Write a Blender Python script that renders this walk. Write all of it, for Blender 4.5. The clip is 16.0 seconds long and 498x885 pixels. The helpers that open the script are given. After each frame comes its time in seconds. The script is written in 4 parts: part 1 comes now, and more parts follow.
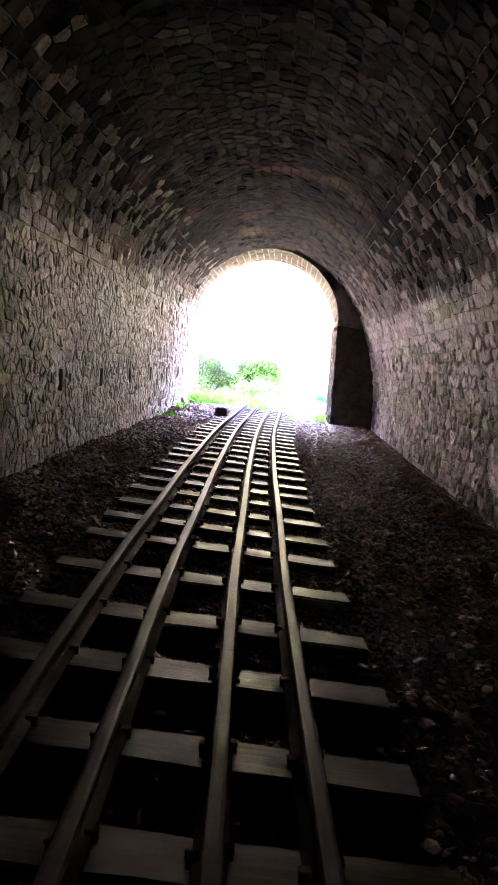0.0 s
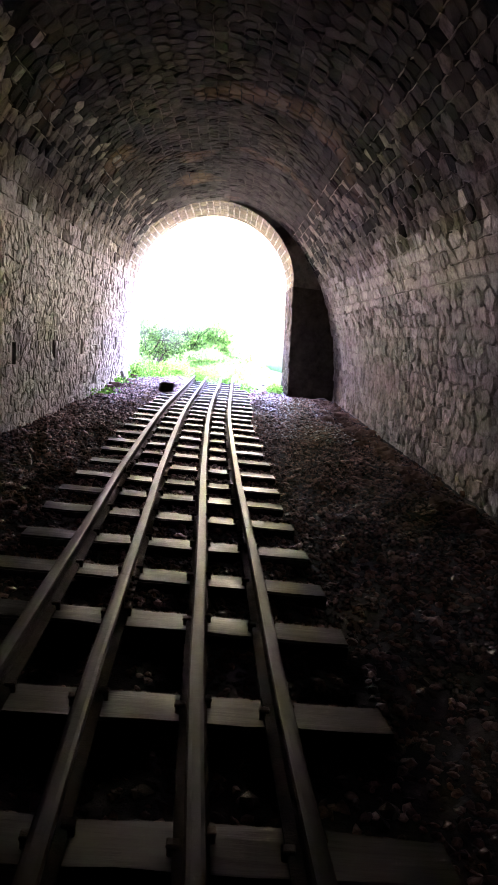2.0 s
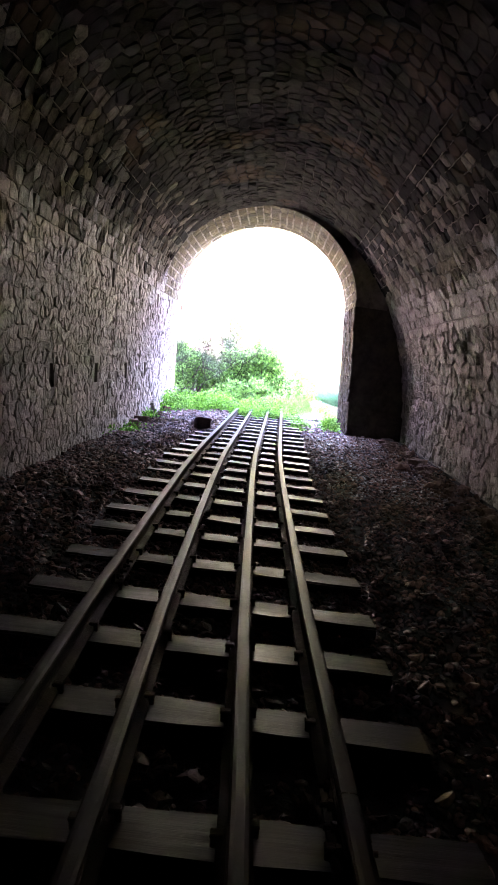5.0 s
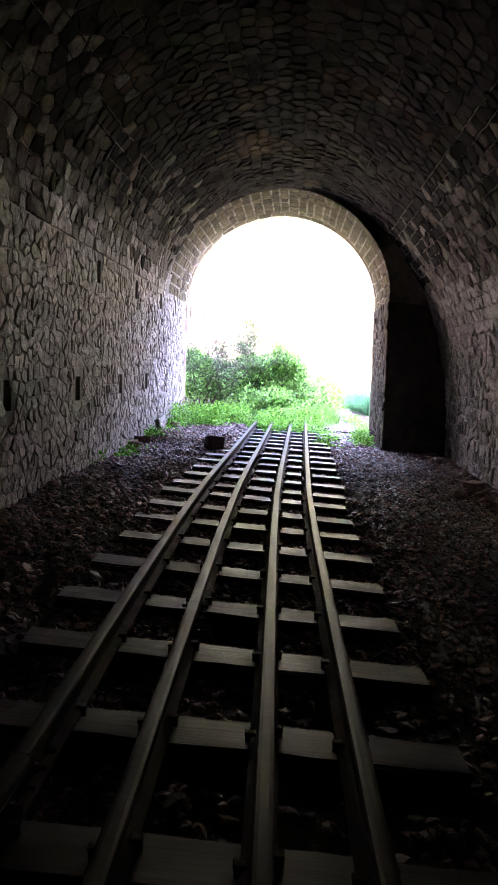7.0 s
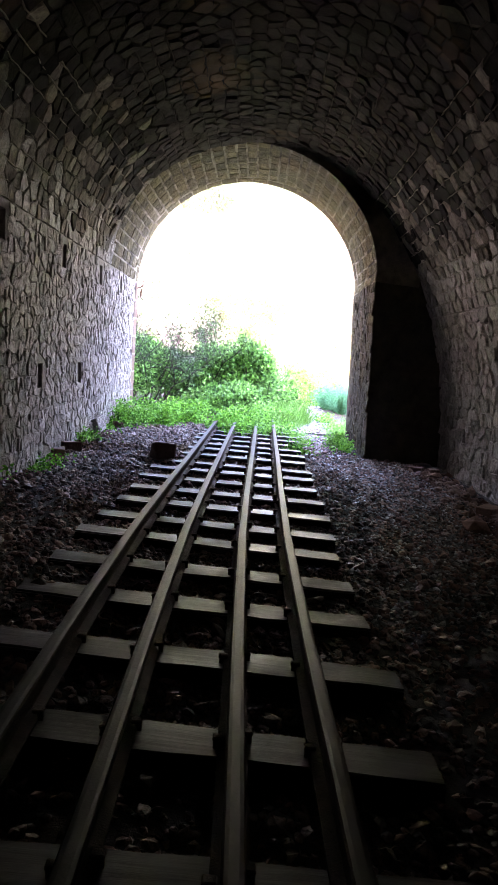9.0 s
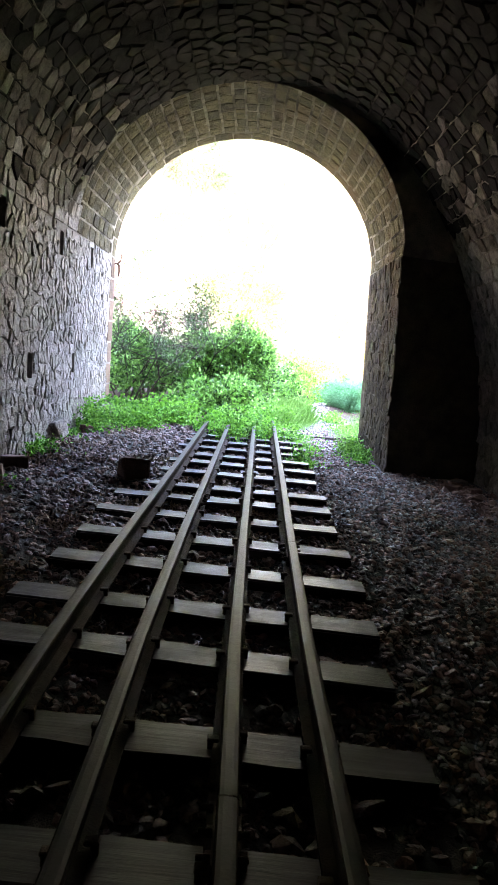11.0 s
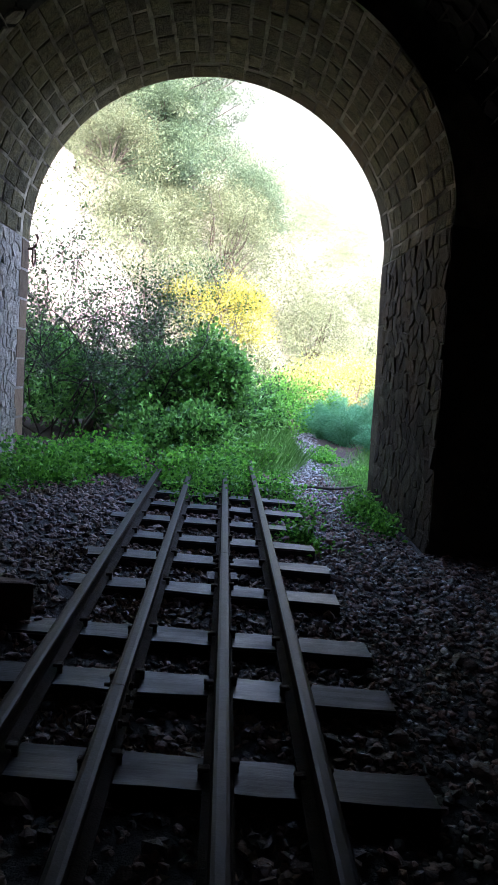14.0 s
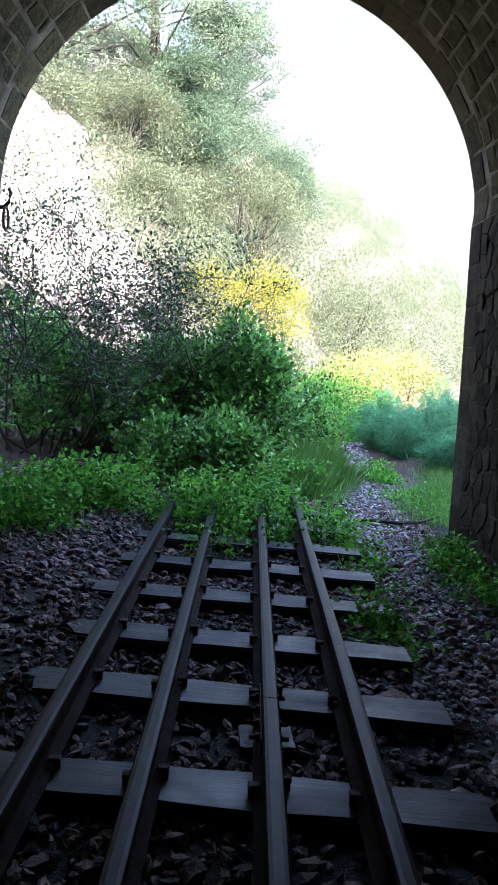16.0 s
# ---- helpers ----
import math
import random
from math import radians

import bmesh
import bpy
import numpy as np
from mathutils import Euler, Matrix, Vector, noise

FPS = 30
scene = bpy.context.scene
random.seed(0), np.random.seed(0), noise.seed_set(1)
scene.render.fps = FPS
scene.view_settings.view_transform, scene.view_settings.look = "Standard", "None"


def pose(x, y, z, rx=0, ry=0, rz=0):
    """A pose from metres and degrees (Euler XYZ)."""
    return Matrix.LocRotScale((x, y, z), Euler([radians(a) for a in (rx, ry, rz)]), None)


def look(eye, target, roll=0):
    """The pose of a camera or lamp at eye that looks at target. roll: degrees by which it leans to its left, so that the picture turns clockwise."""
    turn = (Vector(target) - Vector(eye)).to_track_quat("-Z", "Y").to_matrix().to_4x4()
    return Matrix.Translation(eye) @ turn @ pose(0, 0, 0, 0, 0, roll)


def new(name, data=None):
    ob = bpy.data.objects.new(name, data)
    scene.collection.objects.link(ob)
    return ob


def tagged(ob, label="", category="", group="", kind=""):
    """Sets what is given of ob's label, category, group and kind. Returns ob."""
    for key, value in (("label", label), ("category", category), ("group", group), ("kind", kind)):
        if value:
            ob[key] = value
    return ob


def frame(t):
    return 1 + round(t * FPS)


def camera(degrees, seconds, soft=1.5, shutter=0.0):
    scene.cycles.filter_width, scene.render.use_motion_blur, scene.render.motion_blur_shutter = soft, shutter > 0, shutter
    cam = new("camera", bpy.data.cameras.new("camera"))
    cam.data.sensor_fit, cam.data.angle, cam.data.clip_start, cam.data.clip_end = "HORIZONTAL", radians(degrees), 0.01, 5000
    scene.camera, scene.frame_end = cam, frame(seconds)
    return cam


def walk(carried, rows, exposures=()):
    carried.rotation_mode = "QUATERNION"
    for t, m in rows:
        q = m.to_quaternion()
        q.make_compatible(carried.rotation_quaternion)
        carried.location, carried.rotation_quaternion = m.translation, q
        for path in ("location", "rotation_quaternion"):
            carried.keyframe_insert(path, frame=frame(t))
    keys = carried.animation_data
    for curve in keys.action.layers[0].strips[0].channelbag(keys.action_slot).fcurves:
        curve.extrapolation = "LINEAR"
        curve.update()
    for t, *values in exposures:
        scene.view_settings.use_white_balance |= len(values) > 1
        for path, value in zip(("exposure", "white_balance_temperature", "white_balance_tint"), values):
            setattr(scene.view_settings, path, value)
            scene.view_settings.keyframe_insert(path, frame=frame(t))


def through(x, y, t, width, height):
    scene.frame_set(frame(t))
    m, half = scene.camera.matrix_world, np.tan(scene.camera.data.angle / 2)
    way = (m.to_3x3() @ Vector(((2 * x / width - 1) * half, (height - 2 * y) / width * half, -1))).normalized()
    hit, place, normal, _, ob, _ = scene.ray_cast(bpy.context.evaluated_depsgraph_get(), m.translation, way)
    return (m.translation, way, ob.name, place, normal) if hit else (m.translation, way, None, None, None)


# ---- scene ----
cam = camera(37.4, 16.0, soft=1.4)
PATH = [
    (0, (0.766, -4.69, 1.464), (0.685, -2.703, 1.247), 4.7),
    (0.5, (0.711, -4.198, 1.439), (0.635, -2.213, 1.205), 4.6),
    (1, (0.679, -3.683, 1.468), (0.61, -1.704, 1.185), 5.1),
    (1.5, (0.633, -3.151, 1.47), (0.631, -1.177, 1.148), 3.6),
    (2, (0.607, -2.62, 1.472), (0.673, -0.643, 1.176), 3.4),
    (2.5, (0.618, -2.28, 1.43), (0.777, -0.308, 1.135), 3.3),
    (3, (0.648, -1.902, 1.362), (0.743, 0.081, 1.122), 2.0),
    (3.5, (0.581, -1.351, 1.353), (0.533, 0.637, 1.137), 5.8),
    (4, (0.513, -0.79, 1.354), (0.481, 1.194, 1.108), 6.6),
    (4.2, (0.503, -0.571, 1.359), (0.452, 1.416, 1.137), 3.6),
    (6.3, (0.468, 1.727, 1.407), (0.422, 3.711, 1.158), 5.6),
    (6.5, (0.458, 1.927, 1.403), (0.42, 3.907, 1.126), 5.6),
    (7, (0.441, 2.443, 1.415), (0.326, 4.428, 1.202), 2.5),
    (7.5, (0.414, 3.014, 1.415), (0.316, 4.998, 1.18), 4.5),
    (8, (0.389, 3.589, 1.433), (0.292, 5.578, 1.246), 2.2),
    (8.5, (0.38, 4.185, 1.399), (0.237, 6.17, 1.207), 2.9),
    (9, (0.351, 4.766, 1.391), (0.342, 6.753, 1.161), 3.5),
    (9.2, (0.344, 4.978, 1.388), (0.349, 6.965, 1.166), 2.0),
    (11.3, (0.303, 7.284, 1.408), (0.326, 9.265, 1.13), 4.6),
    (11.5, (0.296, 7.506, 1.411), (0.374, 9.475, 1.071), 4.2),
    (12, (0.311, 8.036, 1.404), (0.376, 10.023, 1.186), 3.6),
    (12.5, (0.289, 8.596, 1.429), (0.289, 10.587, 1.237), 2.6),
    (13, (0.285, 9.19, 1.419), (0.318, 11.181, 1.231), 2.4),
    (13.5, (0.304, 9.838, 1.411), (0.316, 11.823, 1.17), 1.6),
    (14, (0.252, 10.407, 1.402), (0.347, 12.394, 1.197), 3.8),
    (14.5, (0.23, 10.951, 1.388), (0.295, 12.937, 1.16), 3.5),
    (15, (0.22, 11.501, 1.362), (0.286, 13.485, 1.119), 3.3),
    (15.5, (0.203, 12.052, 1.375), (0.298, 14.038, 1.158), 1.4),
    (16, (0.2, 12.644, 1.397), (0.222, 14.632, 1.176), 3.5),
]
exposure_rows = [(0.0, 9.35, 7300, 61), (2.0, 9.1, 7300, 61), (4.0, 8.45, 7300, 59), (6.5, 7.55, 7400, 51), (9.0, 7.1, 7600, 42), (11.5, 6.95, 8300, 28), (12.5, 6.75, 8500, 27), (13.5, 5.3, 7600, 25), (14.5, 4.35, 6700, 23), (16.0, 4.35, 6700, 22)]
walk(cam, [(t, look(eye, target, roll)) for t, eye, target, roll in PATH], exposure_rows)

# ---- light: open sky, and a sun high behind the hill above the portal ----
SUN_EL, SUN_AZ = 42.0, 158.0
world = bpy.data.worlds.new("world")
scene.world = world
world.use_nodes = True
wn = world.node_tree.nodes
sky = wn.new("ShaderNodeTexSky")
sky.sky_type = "NISHITA"
sky.sun_disc = False
sky.sun_elevation, sky.sun_rotation = radians(SUN_EL), radians(SUN_AZ)
wn["Background"].inputs["Strength"].default_value = 0.15
world.node_tree.links.new(sky.outputs["Color"], wn["Background"].inputs["Color"])
sun = new("sun", bpy.data.lights.new("sun", "SUN"))
sun.data.energy, sun.data.angle, sun.data.color = 1.9, radians(0.5), (1.0, 0.95, 0.87)
_s = Vector((math.sin(radians(SUN_AZ)) * math.cos(radians(SUN_EL)), math.cos(radians(SUN_AZ)) * math.cos(radians(SUN_EL)), math.sin(radians(SUN_EL))))
sun.matrix_world = look((0, 0, 60), Vector((0, 0, 60)) - _s)
rng = np.random.default_rng(7)


# ---- materials ----
def material(name, low, high, scale=6.0, rough=0.85, bump=0.3, fine=60.0, metal=0.0, island=0.0, single=0.0, stain=None, stain_scale=0.8, stain_at=(0.5, 0.7), spec=0.4, depth=0.03):
    """Two colours mixed by coarse and fine noise; island and single: tone change from piece to piece (joined, separate)."""
    m = bpy.data.materials.new(name)
    m.use_nodes = True
    nt = m.node_tree
    n, l = nt.nodes, nt.links
    p = n["Principled BSDF"]
    p.inputs["Metallic"].default_value = metal
    p.inputs["Specular IOR Level"].default_value = spec
    co = n.new("ShaderNodeNewGeometry")
    a, b = n.new("ShaderNodeTexNoise"), n.new("ShaderNodeTexNoise")
    for t, s, d in ((a, scale, 5.0), (b, fine, 4.0)):
        t.inputs["Scale"].default_value, t.inputs["Detail"].default_value, t.inputs["Roughness"].default_value = s, d, 0.65
        l.new(co.outputs["Position"], t.inputs["Vector"])
    mix = n.new("ShaderNodeMix")
    mix.data_type = "RGBA"
    mix.inputs["A"].default_value, mix.inputs["B"].default_value = (*low, 1), (*high, 1)
    add = n.new("ShaderNodeMath")
    add.operation = "MULTIPLY_ADD"
    l.new(b.outputs["Fac"], add.inputs[0])
    add.inputs[1].default_value = 0.5
    l.new(a.outputs["Fac"], add.inputs[2])
    ramp = n.new("ShaderNodeMapRange")
    ramp.inputs["From Min"].default_value, ramp.inputs["From Max"].default_value = 0.5, 1.0
    l.new(add.outputs[0], ramp.inputs["Value"])
    l.new(ramp.outputs["Result"], mix.inputs["Factor"])
    colour = mix.outputs["Result"]
    if island or single:
        hsv = n.new("ShaderNodeHueSaturation")
        l.new(colour, hsv.inputs["Color"])
        val = n.new("ShaderNodeMapRange")
        k = island or single
        val.inputs["To Min"].default_value, val.inputs["To Max"].default_value = 1 - k, 1 + k
        if island:
            l.new(co.outputs["Random Per Island"], val.inputs["Value"])
        else:
            info = n.new("ShaderNodeObjectInfo")
            l.new(info.outputs["Random"], val.inputs["Value"])
        l.new(val.outputs["Result"], hsv.inputs["Value"])
        colour = hsv.outputs["Color"]
    if stain:
        c = n.new("ShaderNodeTexNoise")
        c.inputs["Scale"].default_value, c.inputs["Detail"].default_value = stain_scale, 6.0
        l.new(co.outputs["Position"], c.inputs["Vector"])
        r2 = n.new("ShaderNodeMapRange")
        r2.inputs["From Min"].default_value, r2.inputs["From Max"].default_value = stain_at
        l.new(c.outputs["Fac"], r2.inputs["Value"])
        m2 = n.new("ShaderNodeMix")
        m2.data_type = "RGBA"
        m2.inputs["B"].default_value = (*stain, 1)
        l.new(colour, m2.inputs["A"])
        l.new(r2.outputs["Result"], m2.inputs["Factor"])
        colour = m2.outputs["Result"]
    l.new(colour, p.inputs["Base Color"])
    rr = n.new("ShaderNodeMapRange")
    rr.inputs["To Min"].default_value, rr.inputs["To Max"].default_value = max(0.05, rough - 0.12), min(1, rough + 0.12)
    l.new(b.outputs["Fac"], rr.inputs["Value"])
    l.new(rr.outputs["Result"], p.inputs["Roughness"])
    bp = n.new("ShaderNodeBump")
    bp.inputs["Strength"].default_value, bp.inputs["Distance"].default_value = bump, depth
    l.new(add.outputs[0], bp.inputs["Height"])
    l.new(bp.outputs["Normal"], p.inputs["Normal"])
    return m


def leaf_material(name, low, high, rough=0.55, through=0.35):
    """Thin leaves: some light passes through; tone varies from leaf to leaf."""
    m = bpy.data.materials.new(name)
    m.use_nodes = True
    n, l = m.node_tree.nodes, m.node_tree.links
    p, out = n["Principled BSDF"], n["Material Output"]
    geo = n.new("ShaderNodeNewGeometry")
    mix = n.new("ShaderNodeMix")
    mix.data_type = "RGBA"
    mix.inputs["A"].default_value, mix.inputs["B"].default_value = (*low, 1), (*high, 1)
    l.new(geo.outputs["Random Per Island"], mix.inputs["Factor"])
    l.new(mix.outputs["Result"], p.inputs["Base Color"])
    p.inputs["Roughness"].default_value = rough
    p.inputs["Specular IOR Level"].default_value = 0.3
    tr = n.new("ShaderNodeBsdfTranslucent")
    l.new(mix.outputs["Result"], tr.inputs["Color"])
    ms = n.new("ShaderNodeMixShader")
    ms.inputs["Fac"].default_value = through
    l.new(p.outputs["BSDF"], ms.inputs[1])
    l.new(tr.outputs["BSDF"], ms.inputs[2])
    l.new(ms.outputs["Shader"], out.inputs["Surface"])
    return m


M_MORTAR = material("lime_mortar", (0.093, 0.08308, 0.07068), (0.2852, 0.2573, 0.2232), 3, 0.7, 1.0, 50, spec=0.4, stain=(0.06, 0.053, 0.045), stain_scale=0.7, stain_at=(0.5, 0.68))
# mortar towards the crown: shade painted into the colour along with soot
M_SOOT_SHADE = material("soot_and_shade_mortar", (0.006, 0.0056, 0.005), (0.055, 0.05, 0.043), 2.5, 0.95, 0.9, 70, spec=0.05, stain=(0.01, 0.009, 0.008), stain_scale=0.5, stain_at=(0.42, 0.58))
M_STONE = material("rubble_stone", (0.062, 0.0558, 0.04712), (0.31, 0.2821, 0.2418), 14, 0.6, 1.0, 45, spec=0.5, single=0.4, depth=0.05)
M_STONE_J = material("rubble_stone_far", (0.062, 0.0558, 0.04712), (0.31, 0.2821, 0.2418), 14, 0.6, 1.0, 45, spec=0.5, island=0.4, depth=0.05)
M_RING = material("ring_stone", (0.0238, 0.02057, 0.01054), (0.136, 0.1208, 0.06392), 8, 0.85, 1.0, 50, spec=0.1, single=0.4, stain=(0.09, 0.058, 0.03), stain_scale=0.9, depth=0.06)
# right jamb stone: shade of that side is put into its darker brown
M_JAMB_SHADED = material("shade_painted_jamb_stone", (0.01387, 0.0104, 0.006936), (0.07167, 0.0578, 0.0393), 6, 0.85, 0.9, 50, spec=0.1, single=0.45, stain=(0.07, 0.042, 0.022), stain_scale=0.9)
M_POINTING = material("pale_pointing", (0.09945, 0.0873, 0.0652), (0.3536, 0.3149, 0.2431), 5, 0.95, 0.8, 60, spec=0.05, stain=(0.03, 0.025, 0.02), stain_scale=1.3, stain_at=(0.47, 0.64))
# crown stone: near-black tone holds painted shade as well as soot
M_VAULT = material("soot_and_shade_stone", (0.0035, 0.0032, 0.0028), (0.02, 0.0185, 0.016), 5, 0.9, 1.0, 45, spec=0.06, island=0.75, stain=(0.11, 0.066, 0.036), stain_scale=0.55, stain_at=(0.60, 0.74))
# haunch stone: lighter step of the same painted shade
M_HAUNCH = material("part_shade_stone", (0.04335, 0.03757, 0.02962), (0.2384, 0.2131, 0.1734), 10, 0.85, 1.0, 45, spec=0.1, island=0.35)
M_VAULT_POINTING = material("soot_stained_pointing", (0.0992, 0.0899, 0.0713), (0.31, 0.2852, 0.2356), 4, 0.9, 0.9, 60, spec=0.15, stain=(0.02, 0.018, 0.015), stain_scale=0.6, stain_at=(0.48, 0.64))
# mortar of the right jamb, painted darker for the shade on that side
M_JAMB_SHADED_MORTAR = material("shade_painted_jamb_mortar", (0.02576, 0.0219, 0.01546), (0.1094, 0.09336, 0.06759), 5, 0.95, 0.9, 60, spec=0.05)
M_PLASTER = material("dark_brown_plaster", (0.026, 0.019, 0.012), (0.10, 0.074, 0.046), 1.6, 0.92, 0.5, 30, spec=0.08)
M_QUOIN = material("brown_quoin", (0.07, 0.045, 0.028), (0.14, 0.10, 0.068), 6, 0.85, 0.5, 60, single=0.3, spec=0.15)
M_BALLAST_BED = material("ballast_bed", (0.01152, 0.01024, 0.0096), (0.048, 0.04352, 0.04096), 25, 0.95, 1.0, 120)
M_BALLAST = material("ballast_stone", (0.009384, 0.00497, 0.00407), (0.219, 0.1286, 0.1031), 16, 0.55, 0.5, 110, island=0.9, spec=0.35)
M_GRAVEL = material("path_gravel", (0.03, 0.029, 0.029), (0.38, 0.365, 0.36), 16, 0.55, 0.5, 110, island=0.75, spec=0.35)
M_RAIL = material("rusty_rail", (0.0096, 0.006, 0.00432), (0.0336, 0.0216, 0.016), 9, 0.7, 0.4, 120, metal=0.0, spec=0.06)
M_RAILHEAD = material("worn_rail_head", (0.0072, 0.00576, 0.00504), (0.0192, 0.0156, 0.014), 8, 0.42, 0.08, 90, metal=0.0, spec=0.1)


def timber_material(name, low, high, crack):
    """Weathered timber: streaks and checks along the local x axis, patches of damp."""
    m = bpy.data.materials.new(name)
    m.use_nodes = True
    n, l = m.node_tree.nodes, m.node_tree.links
    p = n["Principled BSDF"]
    co, info = n.new("ShaderNodeTexCoord"), n.new("ShaderNodeObjectInfo")
    shift = n.new("ShaderNodeVectorMath")
    shift.operation = "MULTIPLY_ADD"
    l.new(info.outputs["Random"], shift.inputs[0])
    shift.inputs[1].default_value = (40, 40, 40)
    l.new(co.outputs["Object"], shift.inputs[2])
    tex = []
    for stretch, detail in (((1.6, 26, 26), 6.0), ((5, 150, 150), 3.0), ((2.5, 4, 4), 4.0)):
        mp = n.new("ShaderNodeVectorMath")
        mp.operation = "MULTIPLY"
        mp.inputs[1].default_value = stretch
        l.new(shift.outputs["Vector"], mp.inputs[0])
        t = n.new("ShaderNodeTexNoise")
        t.inputs["Scale"].default_value, t.inputs["Detail"].default_value, t.inputs["Roughness"].default_value = 1.0, detail, 0.7
        l.new(mp.outputs["Vector"], t.inputs["Vector"])
        tex.append(t)
    streak, hair, damp = tex
    f = n.new("ShaderNodeMapRange")
    f.inputs["From Min"].default_value, f.inputs["From Max"].default_value = 0.32, 0.66
    l.new(streak.outputs["Fac"], f.inputs["Value"])
    mix = n.new("ShaderNodeMix")
    mix.data_type = "RGBA"
    mix.inputs["A"].default_value, mix.inputs["B"].default_value = (*low, 1), (*high, 1)
    l.new(f.outputs["Result"], mix.inputs["Factor"])
    g = n.new("ShaderNodeMapRange")
    g.inputs["From Min"].default_value, g.inputs["From Max"].default_value = 0.36, 0.30
    l.new(hair.outputs["Fac"], g.inputs["Value"])
    mix2 = n.new("ShaderNodeMix")
    mix2.data_type = "RGBA"
    mix2.inputs["B"].default_value = (*crack, 1)
    l.new(mix.outputs["Result"], mix2.inputs["A"])
    l.new(g.outputs["Result"], mix2.inputs["Factor"])
    hsv = n.new("ShaderNodeHueSaturation")
    v = n.new("ShaderNodeMapRange")
    v.inputs["To Min"].default_value, v.inputs["To Max"].default_value = 0.65, 1.3
    l.new(info.outputs["Random"], v.inputs["Value"])
    l.new(v.outputs["Result"], hsv.inputs["Value"])
    l.new(mix2.outputs["Result"], hsv.inputs["Color"])
    l.new(hsv.outputs["Color"], p.inputs["Base Color"])
    r = n.new("ShaderNodeMapRange")
    r.inputs["From Min"].default_value, r.inputs["From Max"].default_value = 0.35, 0.65
    r.inputs["To Min"].default_value, r.inputs["To Max"].default_value = 0.32, 0.6
    l.new(damp.outputs["Fac"], r.inputs["Value"])
    l.new(r.outputs["Result"], p.inputs["Roughness"])
    p.inputs["Specular IOR Level"].default_value = 0.2
    bp = n.new("ShaderNodeBump")
    bp.inputs["Strength"].default_value, bp.inputs["Distance"].default_value = 0.4, 0.008
    l.new(streak.outputs["Fac"], bp.inputs["Height"])
    l.new(bp.outputs["Normal"], p.inputs["Normal"])
    return m


M_SLEEPER = timber_material("weathered_sleeper", (0.0085, 0.008755, 0.009095), (0.03995, 0.04208, 0.0442), (0.006, 0.0055, 0.005))
M_IRON = material("rusted_iron", (0.02, 0.014, 0.010), (0.065, 0.04, 0.027), 20, 0.75, 0.4, 140, metal=0.2)
M_EARTH = material("earth", (0.024, 0.015, 0.011), (0.075, 0.05, 0.037), 1.5, 0.95, 0.6, 30, stain=(0.03, 0.045, 0.016), stain_scale=0.4)
M_ROCK = material("pale_rock", (0.06375, 0.05419, 0.04972), (0.1721, 0.1498, 0.1371), 1.1, 0.9, 1.0, 7)
M_BROWNROCK = material("brown_rock", (0.07, 0.04, 0.03), (0.20, 0.12, 0.085), 9, 0.85, 0.6, 70)
M_BARK = material("bark", (0.02, 0.016, 0.013), (0.08, 0.066, 0.053), 12, 0.9, 0.6, 90)
M_TWIG = material("twig", (0.07, 0.05, 0.04), (0.16, 0.12, 0.09), 12, 0.85, 0.3, 90)
M_SLOPE = material("pale_dry_slope", (0.021, 0.0216, 0.0132), (0.09, 0.081, 0.06), 0.7, 0.95, 0.6, 9)
M_FAR = material("hazy_mountain", (0.02946, 0.03505, 0.03087), (0.03928, 0.04222, 0.03765), 0.02, 1.0, 0.0, 0.15, stain=(0.030, 0.036, 0.030), stain_scale=0.35, stain_at=(0.6, 0.7))
L_SHRUB = leaf_material("shrub_leaf", (0.012, 0.075, 0.02), (0.22, 0.54, 0.125), 0.35, 0.3)
L_DARK = leaf_material("small_dark_leaf", (0.00896, 0.0308, 0.01008), (0.042, 0.112, 0.0336), 0.5, 0.25)
L_CREEP = leaf_material("creeper_leaf", (0.015, 0.13, 0.018), (0.17, 0.52, 0.065), 0.45, 0.4)
L_GRASS = leaf_material("grass_blade", (0.07, 0.22, 0.045), (0.22, 0.44, 0.13))
L_FENNEL = leaf_material("fennel_leaf", (0.05, 0.22, 0.11), (0.18, 0.46, 0.25), 0.5, 0.45)
L_YELLOW = leaf_material("yellow_leaf", (0.09, 0.10, 0.012), (0.26, 0.255, 0.03))
L_PALE = leaf_material("pale_leaf", (0.12, 0.14, 0.04), (0.30, 0.32, 0.10))
L_OLIVE = leaf_material("olive_leaf", (0.0585, 0.078, 0.04056), (0.1287, 0.156, 0.0858))
L_DEEP = leaf_material("deep_green_needle", (0.03, 0.06, 0.035), (0.10, 0.155, 0.085))
L_PINE = leaf_material("pine_needle", (0.08075, 0.119, 0.07225), (0.1785, 0.2338, 0.1445))


# ---- mesh helpers ----
def mesh_of(name, v, polys, mat, smooth=False):
    """polys: list of (k, array n x k) groups of equal-sided faces."""
    me = bpy.data.meshes.new(name)
    v = np.asarray(v, np.float32)
    me.vertices.add(len(v))
    me.vertices.foreach_set("co", v.ravel())
    idx = np.concatenate([np.asarray(f, np.int32).ravel() for f in polys])
    size = np.concatenate([np.full(len(f), np.asarray(f).shape[1], np.int32) for f in polys])
    me.loops.add(len(idx))
    me.loops.foreach_set("vertex_index", idx)
    me.polygons.add(len(size))
    me.polygons.foreach_set("loop_start", np.r_[0, np.cumsum(size)[:-1]].astype(np.int32))
    me.polygons.foreach_set("use_smooth", np.full(len(size), smooth))
    me.update(calc_edges=True)
    me.materials.append(mat)
    return me


def child(name, me, parent, label=""):
    ob = new(name, me)
    ob.parent = parent
    if label:
        ob["label"] = label
    return ob


